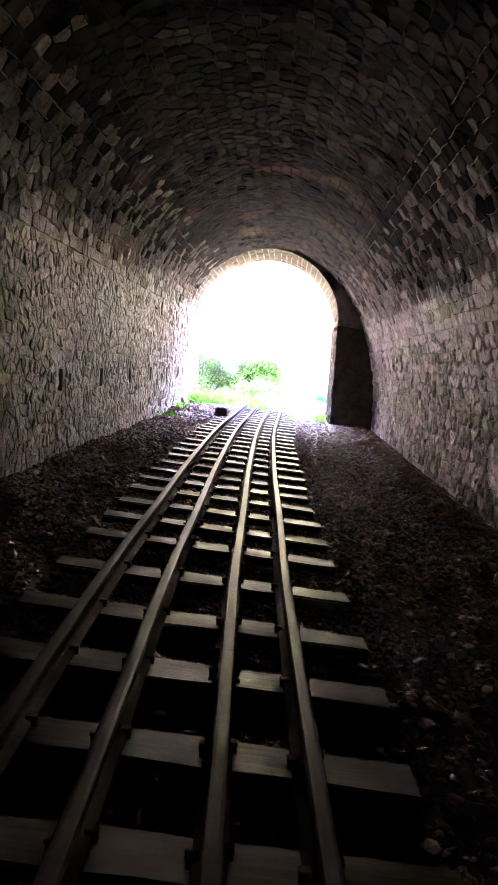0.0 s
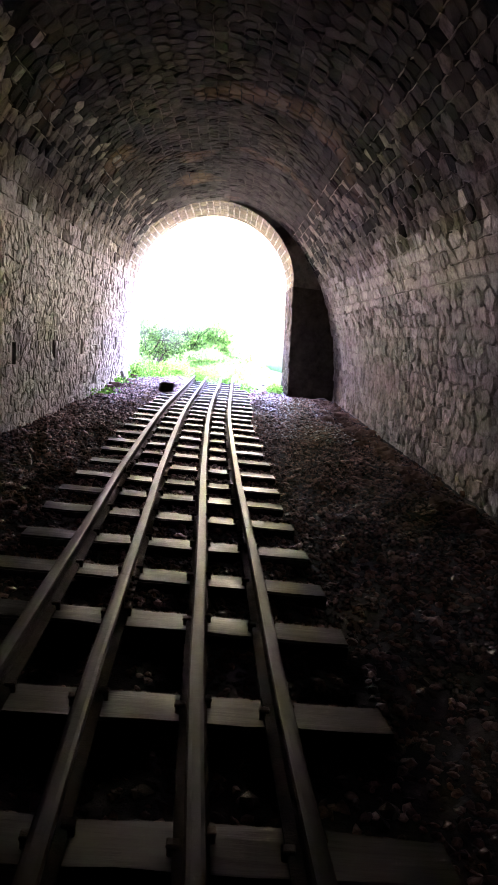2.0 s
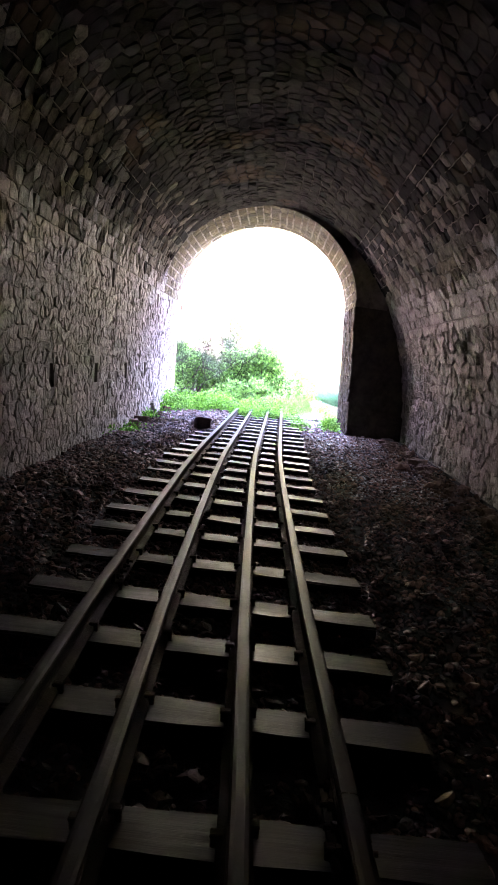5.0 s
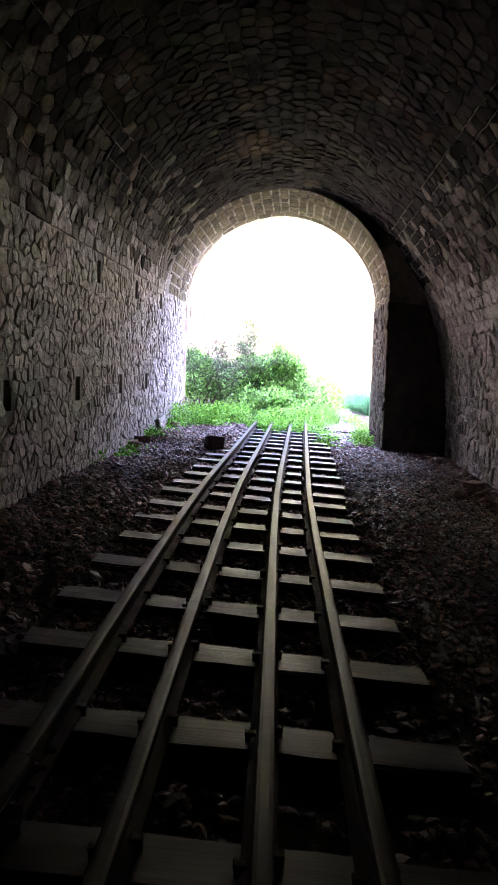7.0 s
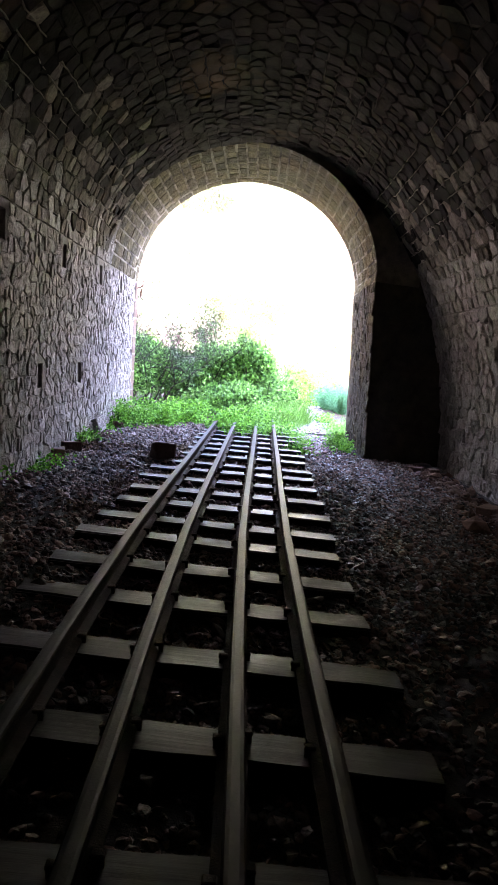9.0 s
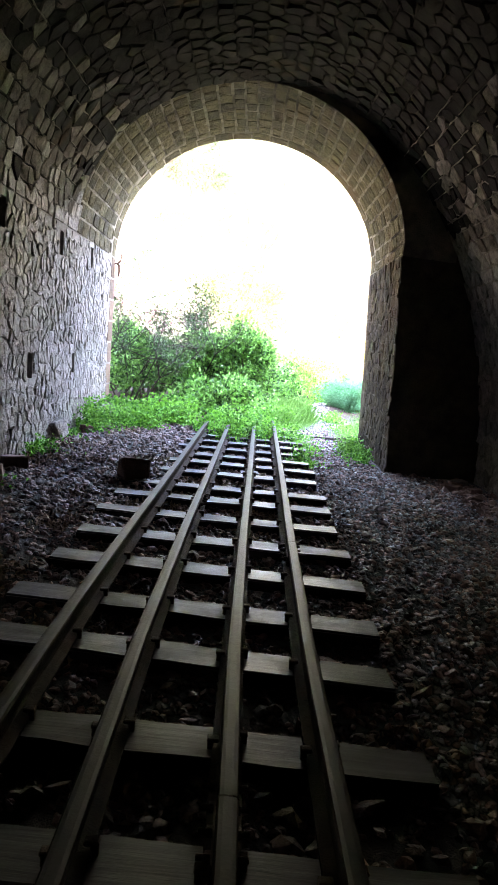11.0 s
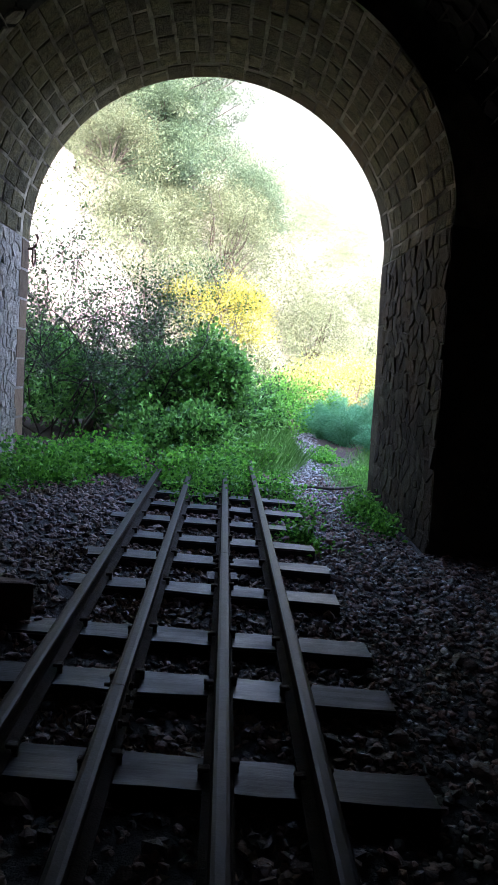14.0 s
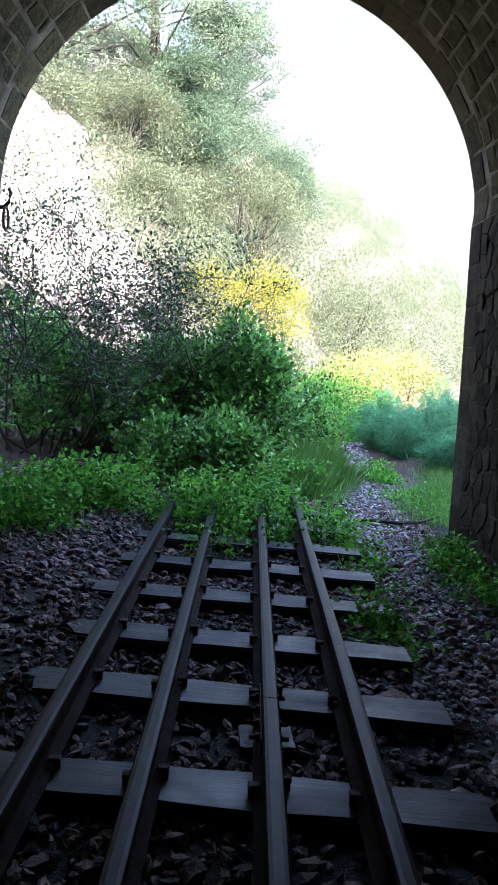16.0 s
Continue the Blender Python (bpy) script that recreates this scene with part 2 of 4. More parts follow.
def part(name, bm, mat, parent, label="", smooth=False):
    me = bpy.data.meshes.new(name)
    for f in bm.faces:
        f.smooth = smooth
    bm.to_mesh(me)
    bm.free()
    me.materials.append(mat)
    return child(name, me, parent, label)


def box(bm, c, s, m=None):
    r = bmesh.ops.create_cube(bm, size=1, matrix=(m or Matrix()) @ Matrix.Translation(c) @ Matrix.Diagonal((*s, 1)))
    return r["verts"]


def rough_block(size, seed, chip=0.1):
    """A block with bevelled, chipped edges."""
    bm = bmesh.new()
    box(bm, (0, 0, 0), size)
    bmesh.ops.bevel(bm, geom=bm.edges[:], offset=min(size) * 0.12, segments=2, affect="EDGES", profile=0.6)
    for v in bm.verts:
        v.co += noise.noise_vector(v.co * 6 + Vector((seed, 0, 0))) * min(size) * chip
    return bm


def tube(points, radii, sides=6):
    """Tapered tube along points; returns verts and quads."""
    pts, v, f = np.asarray(points, float), [], []
    for i, (c, r) in enumerate(zip(pts, radii)):
        d = pts[min(i + 1, len(pts) - 1)] - pts[max(i - 1, 0)]
        d /= np.linalg.norm(d) + 1e-9
        s = np.cross(d, (0.3, 0.2, 1.0) if abs(d[2]) < 0.9 else (1, 0, 0))
        s /= np.linalg.norm(s) + 1e-9
        u = np.cross(d, s)
        for k in range(sides):
            a = 2 * math.pi * k / sides
            v.append(c + r * (math.cos(a) * s + math.sin(a) * u))
    for i in range(len(pts) - 1):
        for k in range(sides):
            f.append((i * sides + k, i * sides + (k + 1) % sides, (i + 1) * sides + (k + 1) % sides, (i + 1) * sides + k))
    return np.array(v), np.array(f)


def join(parts):
    v, f, o = [], [], 0
    for a, b in parts:
        v.append(a)
        f.append(b + o)
        o += len(a)
    return np.concatenate(v), np.concatenate(f)


def leaves(c, d, length, width, fold=0.25, droop=0.0):
    """Folded lozenge leaves at centres c along directions d."""
    n = len(c)
    d = d / (np.linalg.norm(d, axis=1, keepdims=True) + 1e-9)
    side = np.cross(d, rng.normal(size=(n, 3)))
    side /= np.linalg.norm(side, axis=1, keepdims=True) + 1e-9
    up = np.cross(side, d)
    L, W = np.broadcast_to(length, n)[:, None], np.broadcast_to(width, n)[:, None]
    tip = c + d * L
    tip[:, 2] -= droop * L[:, 0]
    mid = c + d * L * 0.45
    v = np.stack([c, mid + side * W * 0.5 + up * W * fold, tip, mid - side * W * 0.5 + up * W * fold], 1).reshape(-1, 3)
    i = np.arange(n)[:, None] * 4
    return v, np.concatenate([i + [0, 1, 2], i + [0, 2, 3]])


# ---- the plan ----
LEFT, RIGHT = -2.08, 2.17
Y0, Y_IN, Y_OUT = -16.0, 16.7, 19.41
SPRING, RAD, CX = 2.70, 2.03, 0.05
T_CX, T_CZ, T_A, T_B = 0.3, 0.165, 3.10, 4.57


def portal_profile():
    """Left foot over the arch to the right foot."""
    p = [(LEFT, -0.4), (LEFT, 1.2), (LEFT + 0.01, SPRING)]
    p += [(CX - (RAD + 0.09) * math.cos(a), SPRING + RAD * math.sin(a)) for a in np.linspace(0, math.pi, 41)[1:-1]]
    return np.array(p + [(2.15, SPRING), (2.18, 1.3), (2.20, -0.5)])


def tunnel_profile():
    p = [(LEFT, -0.4), (LEFT, 1.2), (LEFT + 0.01, SPRING)]
    for a in np.linspace(0, math.pi / 2, 21)[1:]:
        p.append((CX - (RAD + 0.09) * math.cos(a) + 0.25 * (a / (math.pi / 2)) ** 2, SPRING + (RAD + 0.005) * math.sin(a)))
    for a in np.linspace(math.pi / 2, 0.0, 32)[1:]:
        p.append((T_CX + T_A * math.cos(a), T_CZ + T_B * math.sin(a)))
    return np.array(p + [(3.41, -0.6)])


class Sheet:
    """A profile run along y: place(s, y, h) is the point at arc length s, h metres into the room."""

    def __init__(self, prof):
        self.p = prof
        seg = np.linalg.norm(np.diff(prof, axis=0), axis=1)
        self.s = np.r_[0, np.cumsum(seg)]
        d = np.gradient(prof, self.s, axis=0)
        self.n = np.stack([d[:, 1], -d[:, 0]], 1)
        self.n /= np.linalg.norm(self.n, axis=1, keepdims=True)

    def place(self, s, y, h):
        x, z = np.interp(s, self.s, self.p[:, 0]), np.interp(s, self.s, self.p[:, 1])
        nx, nz = np.interp(s, self.s, self.n[:, 0]), np.interp(s, self.s, self.n[:, 1])
        return np.stack([x + nx * h, y + 0 * x, z + nz * h], -1)

    def s_of(self, i):
        return self.s[i]


P_SHEET, T_SHEET = Sheet(portal_profile()), Sheet(tunnel_profile())


def shell(sheet, i0, i1, y0, y1, thick, cuts=()):
    """A wall of real thickness along part of the profile; cuts: (z0, z1, y0, y1) openings let into it on a flat stretch."""
    a, b = sheet.s[i0], sheet.s[i1]
    svals = set(np.r_[sheet.s[i0:i1 + 1]])
    ys = {y0, y1}
    for z0, z1, c0, c1 in cuts:
        svals |= {z0 + 0.4, z1 + 0.4}
        ys |= {c0, c1}
    svals, ys = sorted(svals), sorted(ys)
    S, Y = np.meshgrid(svals, ys, indexing="ij")
    n, m = S.shape
    inner = sheet.place(S.ravel(), Y.ravel(), 0.0)
    outer = sheet.place(S.ravel(), Y.ravel(), -thick)
    v, f = [*inner, *outer], []
    at = lambda i, j, o=0: i * m + j + o * n * m
    hole = set()
    for i in range(n - 1):
        for j in range(m - 1):
            sm, ym = (svals[i] + svals[i + 1]) / 2, (ys[j] + ys[j + 1]) / 2
            if any(z0 + 0.4 < sm < z1 + 0.4 and c0 < ym < c1 for z0, z1, c0, c1 in cuts):
                hole.add((i, j))
            else:
                f.append((at(i, j), at(i, j + 1), at(i + 1, j + 1), at(i + 1, j)))
            f.append((at(i, j, 1), at(i + 1, j, 1), at(i + 1, j + 1, 1), at(i, j + 1, 1)))
    for i, j in hole:
        for p, q in (((i, j), (i, j + 1)), ((i, j + 1), (i + 1, j + 1)), ((i + 1, j + 1), (i + 1, j)), ((i + 1, j), (i, j))):
            k = len(v)
            deep = sheet.place(np.array([svals[p[0]], svals[q[0]]]), np.array([ys[p[1]], ys[q[1]]]), -0.4)
            v += [v[at(*p)], v[at(*q)], deep[1], deep[0]]
            f.append((k, k + 1, k + 2, k + 3))
    for i in range(n - 1):
        f.append((at(i, 0), at(i + 1, 0), at(i + 1, 0, 1), at(i, 0, 1)))
        f.append((at(i, m - 1), at(i, m - 1, 1), at(i + 1, m - 1, 1), at(i + 1, m - 1)))
    for j in range(m - 1):
        f.append((at(0, j), at(0, j, 1), at(0, j + 1, 1), at(0, j + 1)))
        f.append((at(n - 1, j), at(n - 1, j + 1), at(n - 1, j + 1, 1), at(n - 1, j, 1)))
    return np.array(v), np.array(f)


def courses(s0, s1, y0, y1, high, long, jitter, along_y=True):
    """Rectangles (s0, s1, y0, y1) of a wall laid in courses of uneven height, with uneven lengths."""
    out, s = [], s0
    while s < s1 - high * 0.4:
        h = min(high * rng.uniform(1 - jitter, 1 + jitter), s1 - s)
        if s1 - s - h < high * 0.4:
            h = s1 - s
        y = y0 - rng.uniform(0, long)
        while y < y1:
            w = long * rng.uniform(1 - jitter, 1 + 1.3 * jitter)
            a, b = max(y, y0), min(y + w, y1)
            if b - a > 0.06:
                if jitter > 0.35 and h > high * 1.05 and rng.random() < 0.35:
                    k = s + h * rng.uniform(0.4, 0.6)
                    out += [(s, k, a, b), (k, s + h, a, b)]
                else:
                    out.append((s, s + h, a, b))
            y += w
        s += h
    return np.array(out)


def stone_mesh(sheet, r, gap, proud, skew):
    """Verts of one hewn stone over the rectangle r: a chamfered, uneven face."""
    s0, s1, y0, y1 = r
    g = gap * rng.uniform(0.6, 1.3)
    cs = np.array([s0 + g, s1 - g, s1 - g, s0 + g]) + rng.uniform(-skew, skew, 4)
    cy = np.array([y0 + g, y0 + g, y1 - g, y1 - g]) + rng.uniform(-skew, skew, 4)
    ms, my = cs.mean(), cy.mean()
    h = proud * rng.uniform(0.35, 1.2)
    ch = min(0.22, 0.02 / max(0.05, min(s1 - s0, y1 - y0)))
    ts, ty = cs + (ms - cs) * ch, cy + (my - cy) * ch
    es, ey = (ts + np.roll(ts, -1)) / 2 + rng.uniform(-skew, skew, 4) * 0.7, (ty + np.roll(ty, -1)) / 2 + rng.uniform(-skew, skew, 4) * 0.7
    base = sheet.place(cs, cy, -0.012)
    top = sheet.place(ts, ty, h * rng.uniform(0.45, 1.0, 4))
    edge = sheet.place(es, ey, h * rng.uniform(0.5, 1.1, 4))
    mid = sheet.place(np.array([ms + rng.uniform(-1, 1) * (s1 - s0) * 0.15]), np.array([my + rng.uniform(-1, 1) * (y1 - y0) * 0.15]), h * rng.uniform(0.9, 1.35))
    return np.concatenate([base, top, edge, mid])


STONE_T = np.array([(0, 4, 8), (0, 8, 5), (0, 5, 1), (1, 5, 9), (1, 9, 6), (1, 6, 2), (2, 6, 10), (2, 10, 7), (2, 7, 3), (3, 7, 11), (3, 11, 4), (3, 4, 0),
                    (4, 12, 8), (8, 12, 5), (5, 12, 9), (9, 12, 6), (6, 12, 10), (10, 12, 7), (7, 12, 11), (11, 12, 4)])[:, ::-1]


def lay(sheet, rects, gap, proud, skew, parent, mat, mat_far, name, near):
    """Lays stones on a sheet: those that near() picks (up to 300) as parts, the rest joined."""
    keep = list(rects)
    picked = [i for i, r in enumerate(keep) if near(r)][:300]
    chosen, far = set(picked), []
    for i, r in enumerate(keep):
        v = stone_mesh(sheet, r, gap, proud, skew)
        if i in chosen:
            child(name, mesh_of(name, v, [STONE_T], mat), parent)
        else:
            far.append((v, STONE_T))
    if far:
        v, f = join(far)
        tagged(child(name + "work", mesh_of(name + "work", v, [f], mat_far), parent), kind="stuff")


def rubble(s0, s1, y0, y1, ds, dy, loose=0.46):
    """Irregular stones that fill a stretch of wall: the cells round jittered points, as polygons in (s, y)."""
    n, m = max(1, round((s1 - s0) / ds)), max(1, round((y1 - y0) / dy))
    S = s0 + (np.arange(n)[:, None] + 0.5 + rng.uniform(-loose, loose, (n, m))) * (s1 - s0) / n
    Y = y0 + (np.arange(m)[None, :] + 0.5 + 0.5 * (np.arange(n)[:, None] % 2) - 0.25 + rng.uniform(-0.42, 0.42, (n, m))) * (y1 - y0) / m
    out = []
    for i in range(n):
        for j in range(m):
            a, b = S[i, j], Y[i, j]
            poly = [(s0, y0), (s1, y0), (s1, y1), (s0, y1)]
            for k in range(max(0, i - 2), min(n, i + 3)):
                for q in range(max(0, j - 2), min(m, j + 3)):
                    if k == i and q == j:
                        continue
                    u, v = S[k, q] - a, Y[k, q] - b
                    c = u * (a + u / 2) + v * (b + v / 2)
                    cut = []
                    for (x0, z0), (x1, z1) in zip(poly, poly[1:] + poly[:1]):
                        e, f = u * x0 + v * z0 - c, u * x1 + v * z1 - c
                        if e <= 0:
                            cut.append((x0, z0))
                        if e * f < 0:
                            t = e / (e - f)
                            cut.append((x0 + (x1 - x0) * t, z0 + (z1 - z0) * t))
                    poly = cut
            if len(poly) > 2:
                p = np.array(poly)
                keep = np.linalg.norm(p - np.roll(p, 1, 0), axis=1) > 0.012
                if keep.sum() > 2:
                    out.append(p[keep])
    return out


def rubble_mesh(sheet, p, gap, proud, y_max):
    """One broken stone over the polygon p: chipped rim, tilted and uneven face."""
    c = p.mean(0)
    q = p + (c - p) * min(0.3, gap / (np.linalg.norm(p - c, axis=1).mean() + 1e-6))
    r = q + (c - q) * rng.uniform(0.04, 0.2, (len(p), 1))
    h = proud * rng.uniform(0.3, 1.5)
    tilt = rng.normal(0, 0.09, 2)
    hr = np.maximum(0.006, h + (r - c) @ tilt + rng.normal(0, proud * 0.22, len(p)))
    base = sheet.place(q[:, 0], np.minimum(q[:, 1], y_max), -0.012)
    top = sheet.place(r[:, 0], np.minimum(r[:, 1], y_max), hr)
    e = c + rng.normal(0, 0.018, 2)
    mid = sheet.place(e[:1], e[1:], max(0.01, h * rng.uniform(0.9, 1.4)))
    n = len(p)
    i = np.arange(n)
    j = (i + 1) % n
    f = np.concatenate([np.stack([i, j, n + j], 1), np.stack([i, n + j, n + i], 1), np.stack([n + i, n + j, np.full(n, 2 * n)], 1)])
    return np.concatenate([base, top, mid]), f


def lay_rubble(sheet, polys, gap, proud, parent, mat, mat_far, near, y_max, cuts=()):
    """Lays rubble on a sheet: the stones that near() picks (up to 300) as parts, the rest joined."""
    far, made = [], 0
    for p in polys:
        (a0, b0), (a1, b1) = p.min(0), p.max(0)
        if any(z0 + 0.4 < a1 - 0.02 and z1 + 0.4 > a0 + 0.02 and c0 < b1 - 0.02 and c1 > b0 + 0.02 for z0, z1, c0, c1 in cuts):
            continue
        v, f = rubble_mesh(sheet, p, gap, proud, y_max)
        if made < 300 and near(p.mean(0)):
            child("stone", mesh_of("stone", v, [f], mat), parent)
            made += 1
        else:
            far.append((v, f))
    if far:
        v, f = join(far)
        tagged(child("stonework", mesh_of("stonework", v, [f], mat_far), parent), kind="stuff")


def pointing(sheet, lines, y0, y1):
    """Raised mortar ribs along the courses, broken here and there."""
    out = []
    for s in lines:
        y = y0 + rng.uniform(0, 0.5)
        while y < y1 - 0.3:
            ys = np.arange(y, min(y1 - 0.02, y + rng.uniform(0.8, 4.0)), 0.13)
            if len(ys) > 2:
                w = rng.uniform(0.004, 0.009, len(ys))
                h = rng.uniform(0.012, 0.022, len(ys))
                a, b = s + rng.normal(0, 0.006, len(ys)), ys
                rows = [sheet.place(a - w * 1.5, b, -0.004), sheet.place(a - w * 0.6, b, h), sheet.place(a + w * 0.6, b, h), sheet.place(a + w * 1.5, b, -0.004)]
                k = len(ys)
                i = np.arange(k - 1)
                f = np.concatenate([np.stack([g * k + i, g * k + i + 1, (g + 1) * k + i + 1, (g + 1) * k + i], 1) for g in range(3)])
                out.append((np.concatenate(rows), f))
            y = ys[-1] + rng.uniform(0.05, 0.6)
    return join(out)


NL = 2            # index of the left springing in both profiles
NPR = len(P_SHEET.p) - 3
NTR = len(T_SHEET.p) - 1
T_RS = int(np.argmin(np.abs(T_SHEET.p[:, 1] - 2.2) + 10 * (T_SHEET.p[:, 0] < 1)))
HOLES = [(0.90, 1.18, y - 0.09, y + 0.09) for y in (4.6, 6.7, 8.8, 10.92, 13.05, 14.9)]
HOLES_P = [(0.90, 1.16, 16.73, 16.88), (2.36, 2.64, 17.56, 17.72)]
HOLES_T = HOLES + [(2.34, 2.62, y - 0.08, y + 0.08) for y in (11.7, 13.9, 16.0)]


def setting(name, v, f, mat, label, category="wall"):
    return tagged(new(name, mesh_of(name, v, [f], mat)), label, category, kind="structure")


wall_left = setting("wall_left", *shell(T_SHEET, 0, NL, Y0, Y_IN, 0.6, HOLES_T), M_MORTAR, "rough grey rubble stone tunnel wall with drain slots")
wall_right = setting("wall_right", *shell(T_SHEET, T_RS, NTR, Y0, Y_IN, 0.6), M_MORTAR, "curved brown-grey rubble stone tunnel wall")
jamb_left = setting("wall_portal_left", *shell(P_SHEET, 0, NL, Y_IN, Y_OUT, 0.6, HOLES_P), M_MORTAR, "grey rubble stone wall beside the tunnel mouth")
jamb_right = setting("wall_portal_right", *shell(P_SHEET, NPR, NPR + 2, Y_IN, Y_OUT, 1.4), M_JAMB_SHADED_MORTAR, "brown rubble stone jamb of the tunnel mouth")
arch = setting("portal_arch", *shell(P_SHEET, NL, NPR, Y_IN, Y_OUT, 0.7), M_POINTING, "dressed stone arch ring of the tunnel mouth", "arch")

# vault: mortar shell and its stones in one mesh, shade and soot painted in
vv, vf = shell(T_SHEET, NL, T_RS, Y0, Y_IN, 0.6)
ceiling = setting("ceiling", vv, vf, M_SOOT_SHADE, "sooty stone barrel vault with painted crown shade and pale joints", "ceiling")
V0, V1 = T_SHEET.s[NL], T_SHEET.s[T_RS]
V_ROWS = round((V1 - V0) / 0.17)
vault = [rubble_mesh(T_SHEET, q, 0.005, 0.014, Y_IN) for q in rubble(V0, V1, -4.8, Y_IN, (V1 - V0) / V_ROWS, 0.22, 0.2)]
sv, sf = join(vault)
pv, pf = pointing(T_SHEET, V0 + np.arange(1, V_ROWS) * (V1 - V0) / V_ROWS, -4.8, Y_IN)
me = mesh_of("ceiling", np.concatenate([vv, sv, pv]), [vf, sf + len(vv), pf + len(vv) + len(sv)], M_SOOT_SHADE)
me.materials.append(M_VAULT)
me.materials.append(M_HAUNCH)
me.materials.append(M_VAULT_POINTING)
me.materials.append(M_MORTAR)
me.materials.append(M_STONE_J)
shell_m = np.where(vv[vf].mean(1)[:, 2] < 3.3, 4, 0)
# painted shade and soot reach lower on the wide side of the vault
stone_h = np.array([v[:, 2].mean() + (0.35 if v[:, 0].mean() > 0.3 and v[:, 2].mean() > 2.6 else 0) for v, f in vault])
# stones change by height from full tone to the shade-painted one
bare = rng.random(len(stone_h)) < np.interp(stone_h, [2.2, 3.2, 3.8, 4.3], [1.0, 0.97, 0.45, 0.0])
full_tone = rng.random(len(stone_h)) < np.interp(stone_h, [2.2, 2.75, 3.0, 3.4], [1.0, 0.9, 0.35, 0.0])
stone_m = np.repeat(np.where(full_tone, 5, np.where(bare, 2, 1)), [len(f) for v, f in vault])
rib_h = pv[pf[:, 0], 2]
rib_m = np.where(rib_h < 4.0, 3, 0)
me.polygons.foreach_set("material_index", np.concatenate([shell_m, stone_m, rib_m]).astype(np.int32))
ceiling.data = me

# end wall between the wide tunnel and the narrower mouth
def resample(p, k):
    p = np.asarray(p, float)
    d = np.r_[0, np.cumsum(np.linalg.norm(np.diff(p, axis=0), axis=1))]
    t = np.linspace(0, d[-1], k)
    return np.stack([np.interp(t, d, p[:, 0]), np.interp(t, d, p[:, 1])], 1)


def band(name, inner, outer, y0, y1, mat, label):
    """A wall across the tunnel between two matching outlines."""
    k = len(inner)
    v = [(x, y, z) for y in (y0, y1) for line in (inner, outer) for x, z in line]
    f = []
    for i in range(k - 1):
        f += [(i, k + i, k + i + 1, i + 1), (2 * k + i, 2 * k + i + 1, 3 * k + i + 1, 3 * k + i), (i, i + 1, 2 * k + i + 1, 2 * k + i), (k + i, 3 * k + i, 3 * k + i + 1, k + i + 1)]
    return setting(name, np.array(v), np.array(f), mat, label)


split = [p for p in T_SHEET.p if p[0] > 0.12]
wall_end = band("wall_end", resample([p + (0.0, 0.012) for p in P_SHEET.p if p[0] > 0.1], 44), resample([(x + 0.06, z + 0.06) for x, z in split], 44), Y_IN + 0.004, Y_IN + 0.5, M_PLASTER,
                "dark brown plastered wall stepping in to the mouth")
# closing wall far behind: unseen, added to shut light out of that end
bm = bmesh.new()
box(bm, (0.5, Y0 - 0.25, 2.4), (7.4, 0.5, 6.4))
me = bpy.data.meshes.new("wall_back")
bm.to_mesh(me)
bm.free()
me.materials.append(M_STONE_J)
tagged(new("wall_back", me), "plain stone wall added to close the unseen tunnel end", "wall", kind="structure")


# ---- ground: one sheet, from deep in the tunnel to the horizon ----
def cant(y):
    return np.interp(y, [-20, 10, 13, 40], [0.055, 0.055, 0.028, 0.02])


def track_x(y):
    return np.interp(y, [-16, -1, 0, 2, 4, 6, 8, 10, 12, 14, 16, 18, 20, 30], [1.1, 0.375, 0.33, 0.275, 0.205, 0.16, 0.12, 0.10, 0.115, 0.14, 0.16, 0.18, 0.205, 0.42])


def smooth(a, b, x):
    t = np.clip((x - a) / (b - a), 0, 1)
    return t * t * (3 - 2 * t)


def ground_z(x, y):
    x, y = np.broadcast_arrays(np.asarray(x, float), np.asarray(y, float))
    u = x - track_x(y)
    z = -0.068 - cant(y) * np.clip(u, -1.3, 1.3)
    z = z - 0.045 * smooth(0.9, 1.25, u) - 0.06 * smooth(1.7, 3.2, u) + 0.05 * smooth(-0.9, -2.2, u) + smooth(-0.62, -0.85, u) * (0.012 + 0.078 * smooth(12.8, 15.2, y) + 0.03 * np.sin(y * 2.3) * np.cos(x * 3.1 + y))
    out = smooth(19.0, 24.0, y)
    z = z + out * (0.22 + 0.02 * (y - 20).clip(0, 40))
    foot = -2.6 + (y - 23) * 0.46
    hill = (foot - x).clip(0, None) * 0.98 * smooth(20.5, 27, y)
    hill = 46 * (1 - np.exp(-hill / 46))
    z = z + hill
    z = z - smooth(24, 40, y) * (x - 5 - (y - 23) * 0.46).clip(0, 60) * 0.25
    n = np.sin(x * 0.9 + y * 0.31) * np.cos(y * 0.7 - x * 0.2) + 0.5 * np.sin(x * 2.3 - y * 1.7)
    z = z + out * 0.05 * n + np.minimum(hill, 8) * 0.07 * n
    return z


gx = np.unique(np.r_[np.linspace(-3.4, 4.2, 58), np.linspace(-40, -3.4, 34), np.linspace(4.2, 60, 26), np.linspace(-1500, -40, 16), np.linspace(60, 1500, 16)])
gy = np.unique(np.r_[np.linspace(Y0, 20, 150), np.linspace(20, 60, 80), np.linspace(60, 160, 40), np.linspace(160, 2500, 16)])
GX, GY = np.meshgrid(gx, gy, indexing="ij")
n, m = GX.shape
ii, jj = np.meshgrid(np.arange(n - 1), np.arange(m - 1), indexing="ij")
q = (ii * m + jj).ravel()
gq = np.stack([q, q + m, q + m + 1, q + 1], 1)
me = mesh_of("ground", np.stack([GX, GY, ground_z(GX, GY)], -1).reshape(-1, 3), [gq], M_BALLAST_BED, True)
me.materials.append(M_EARTH)
me.materials.append(M_SLOPE)
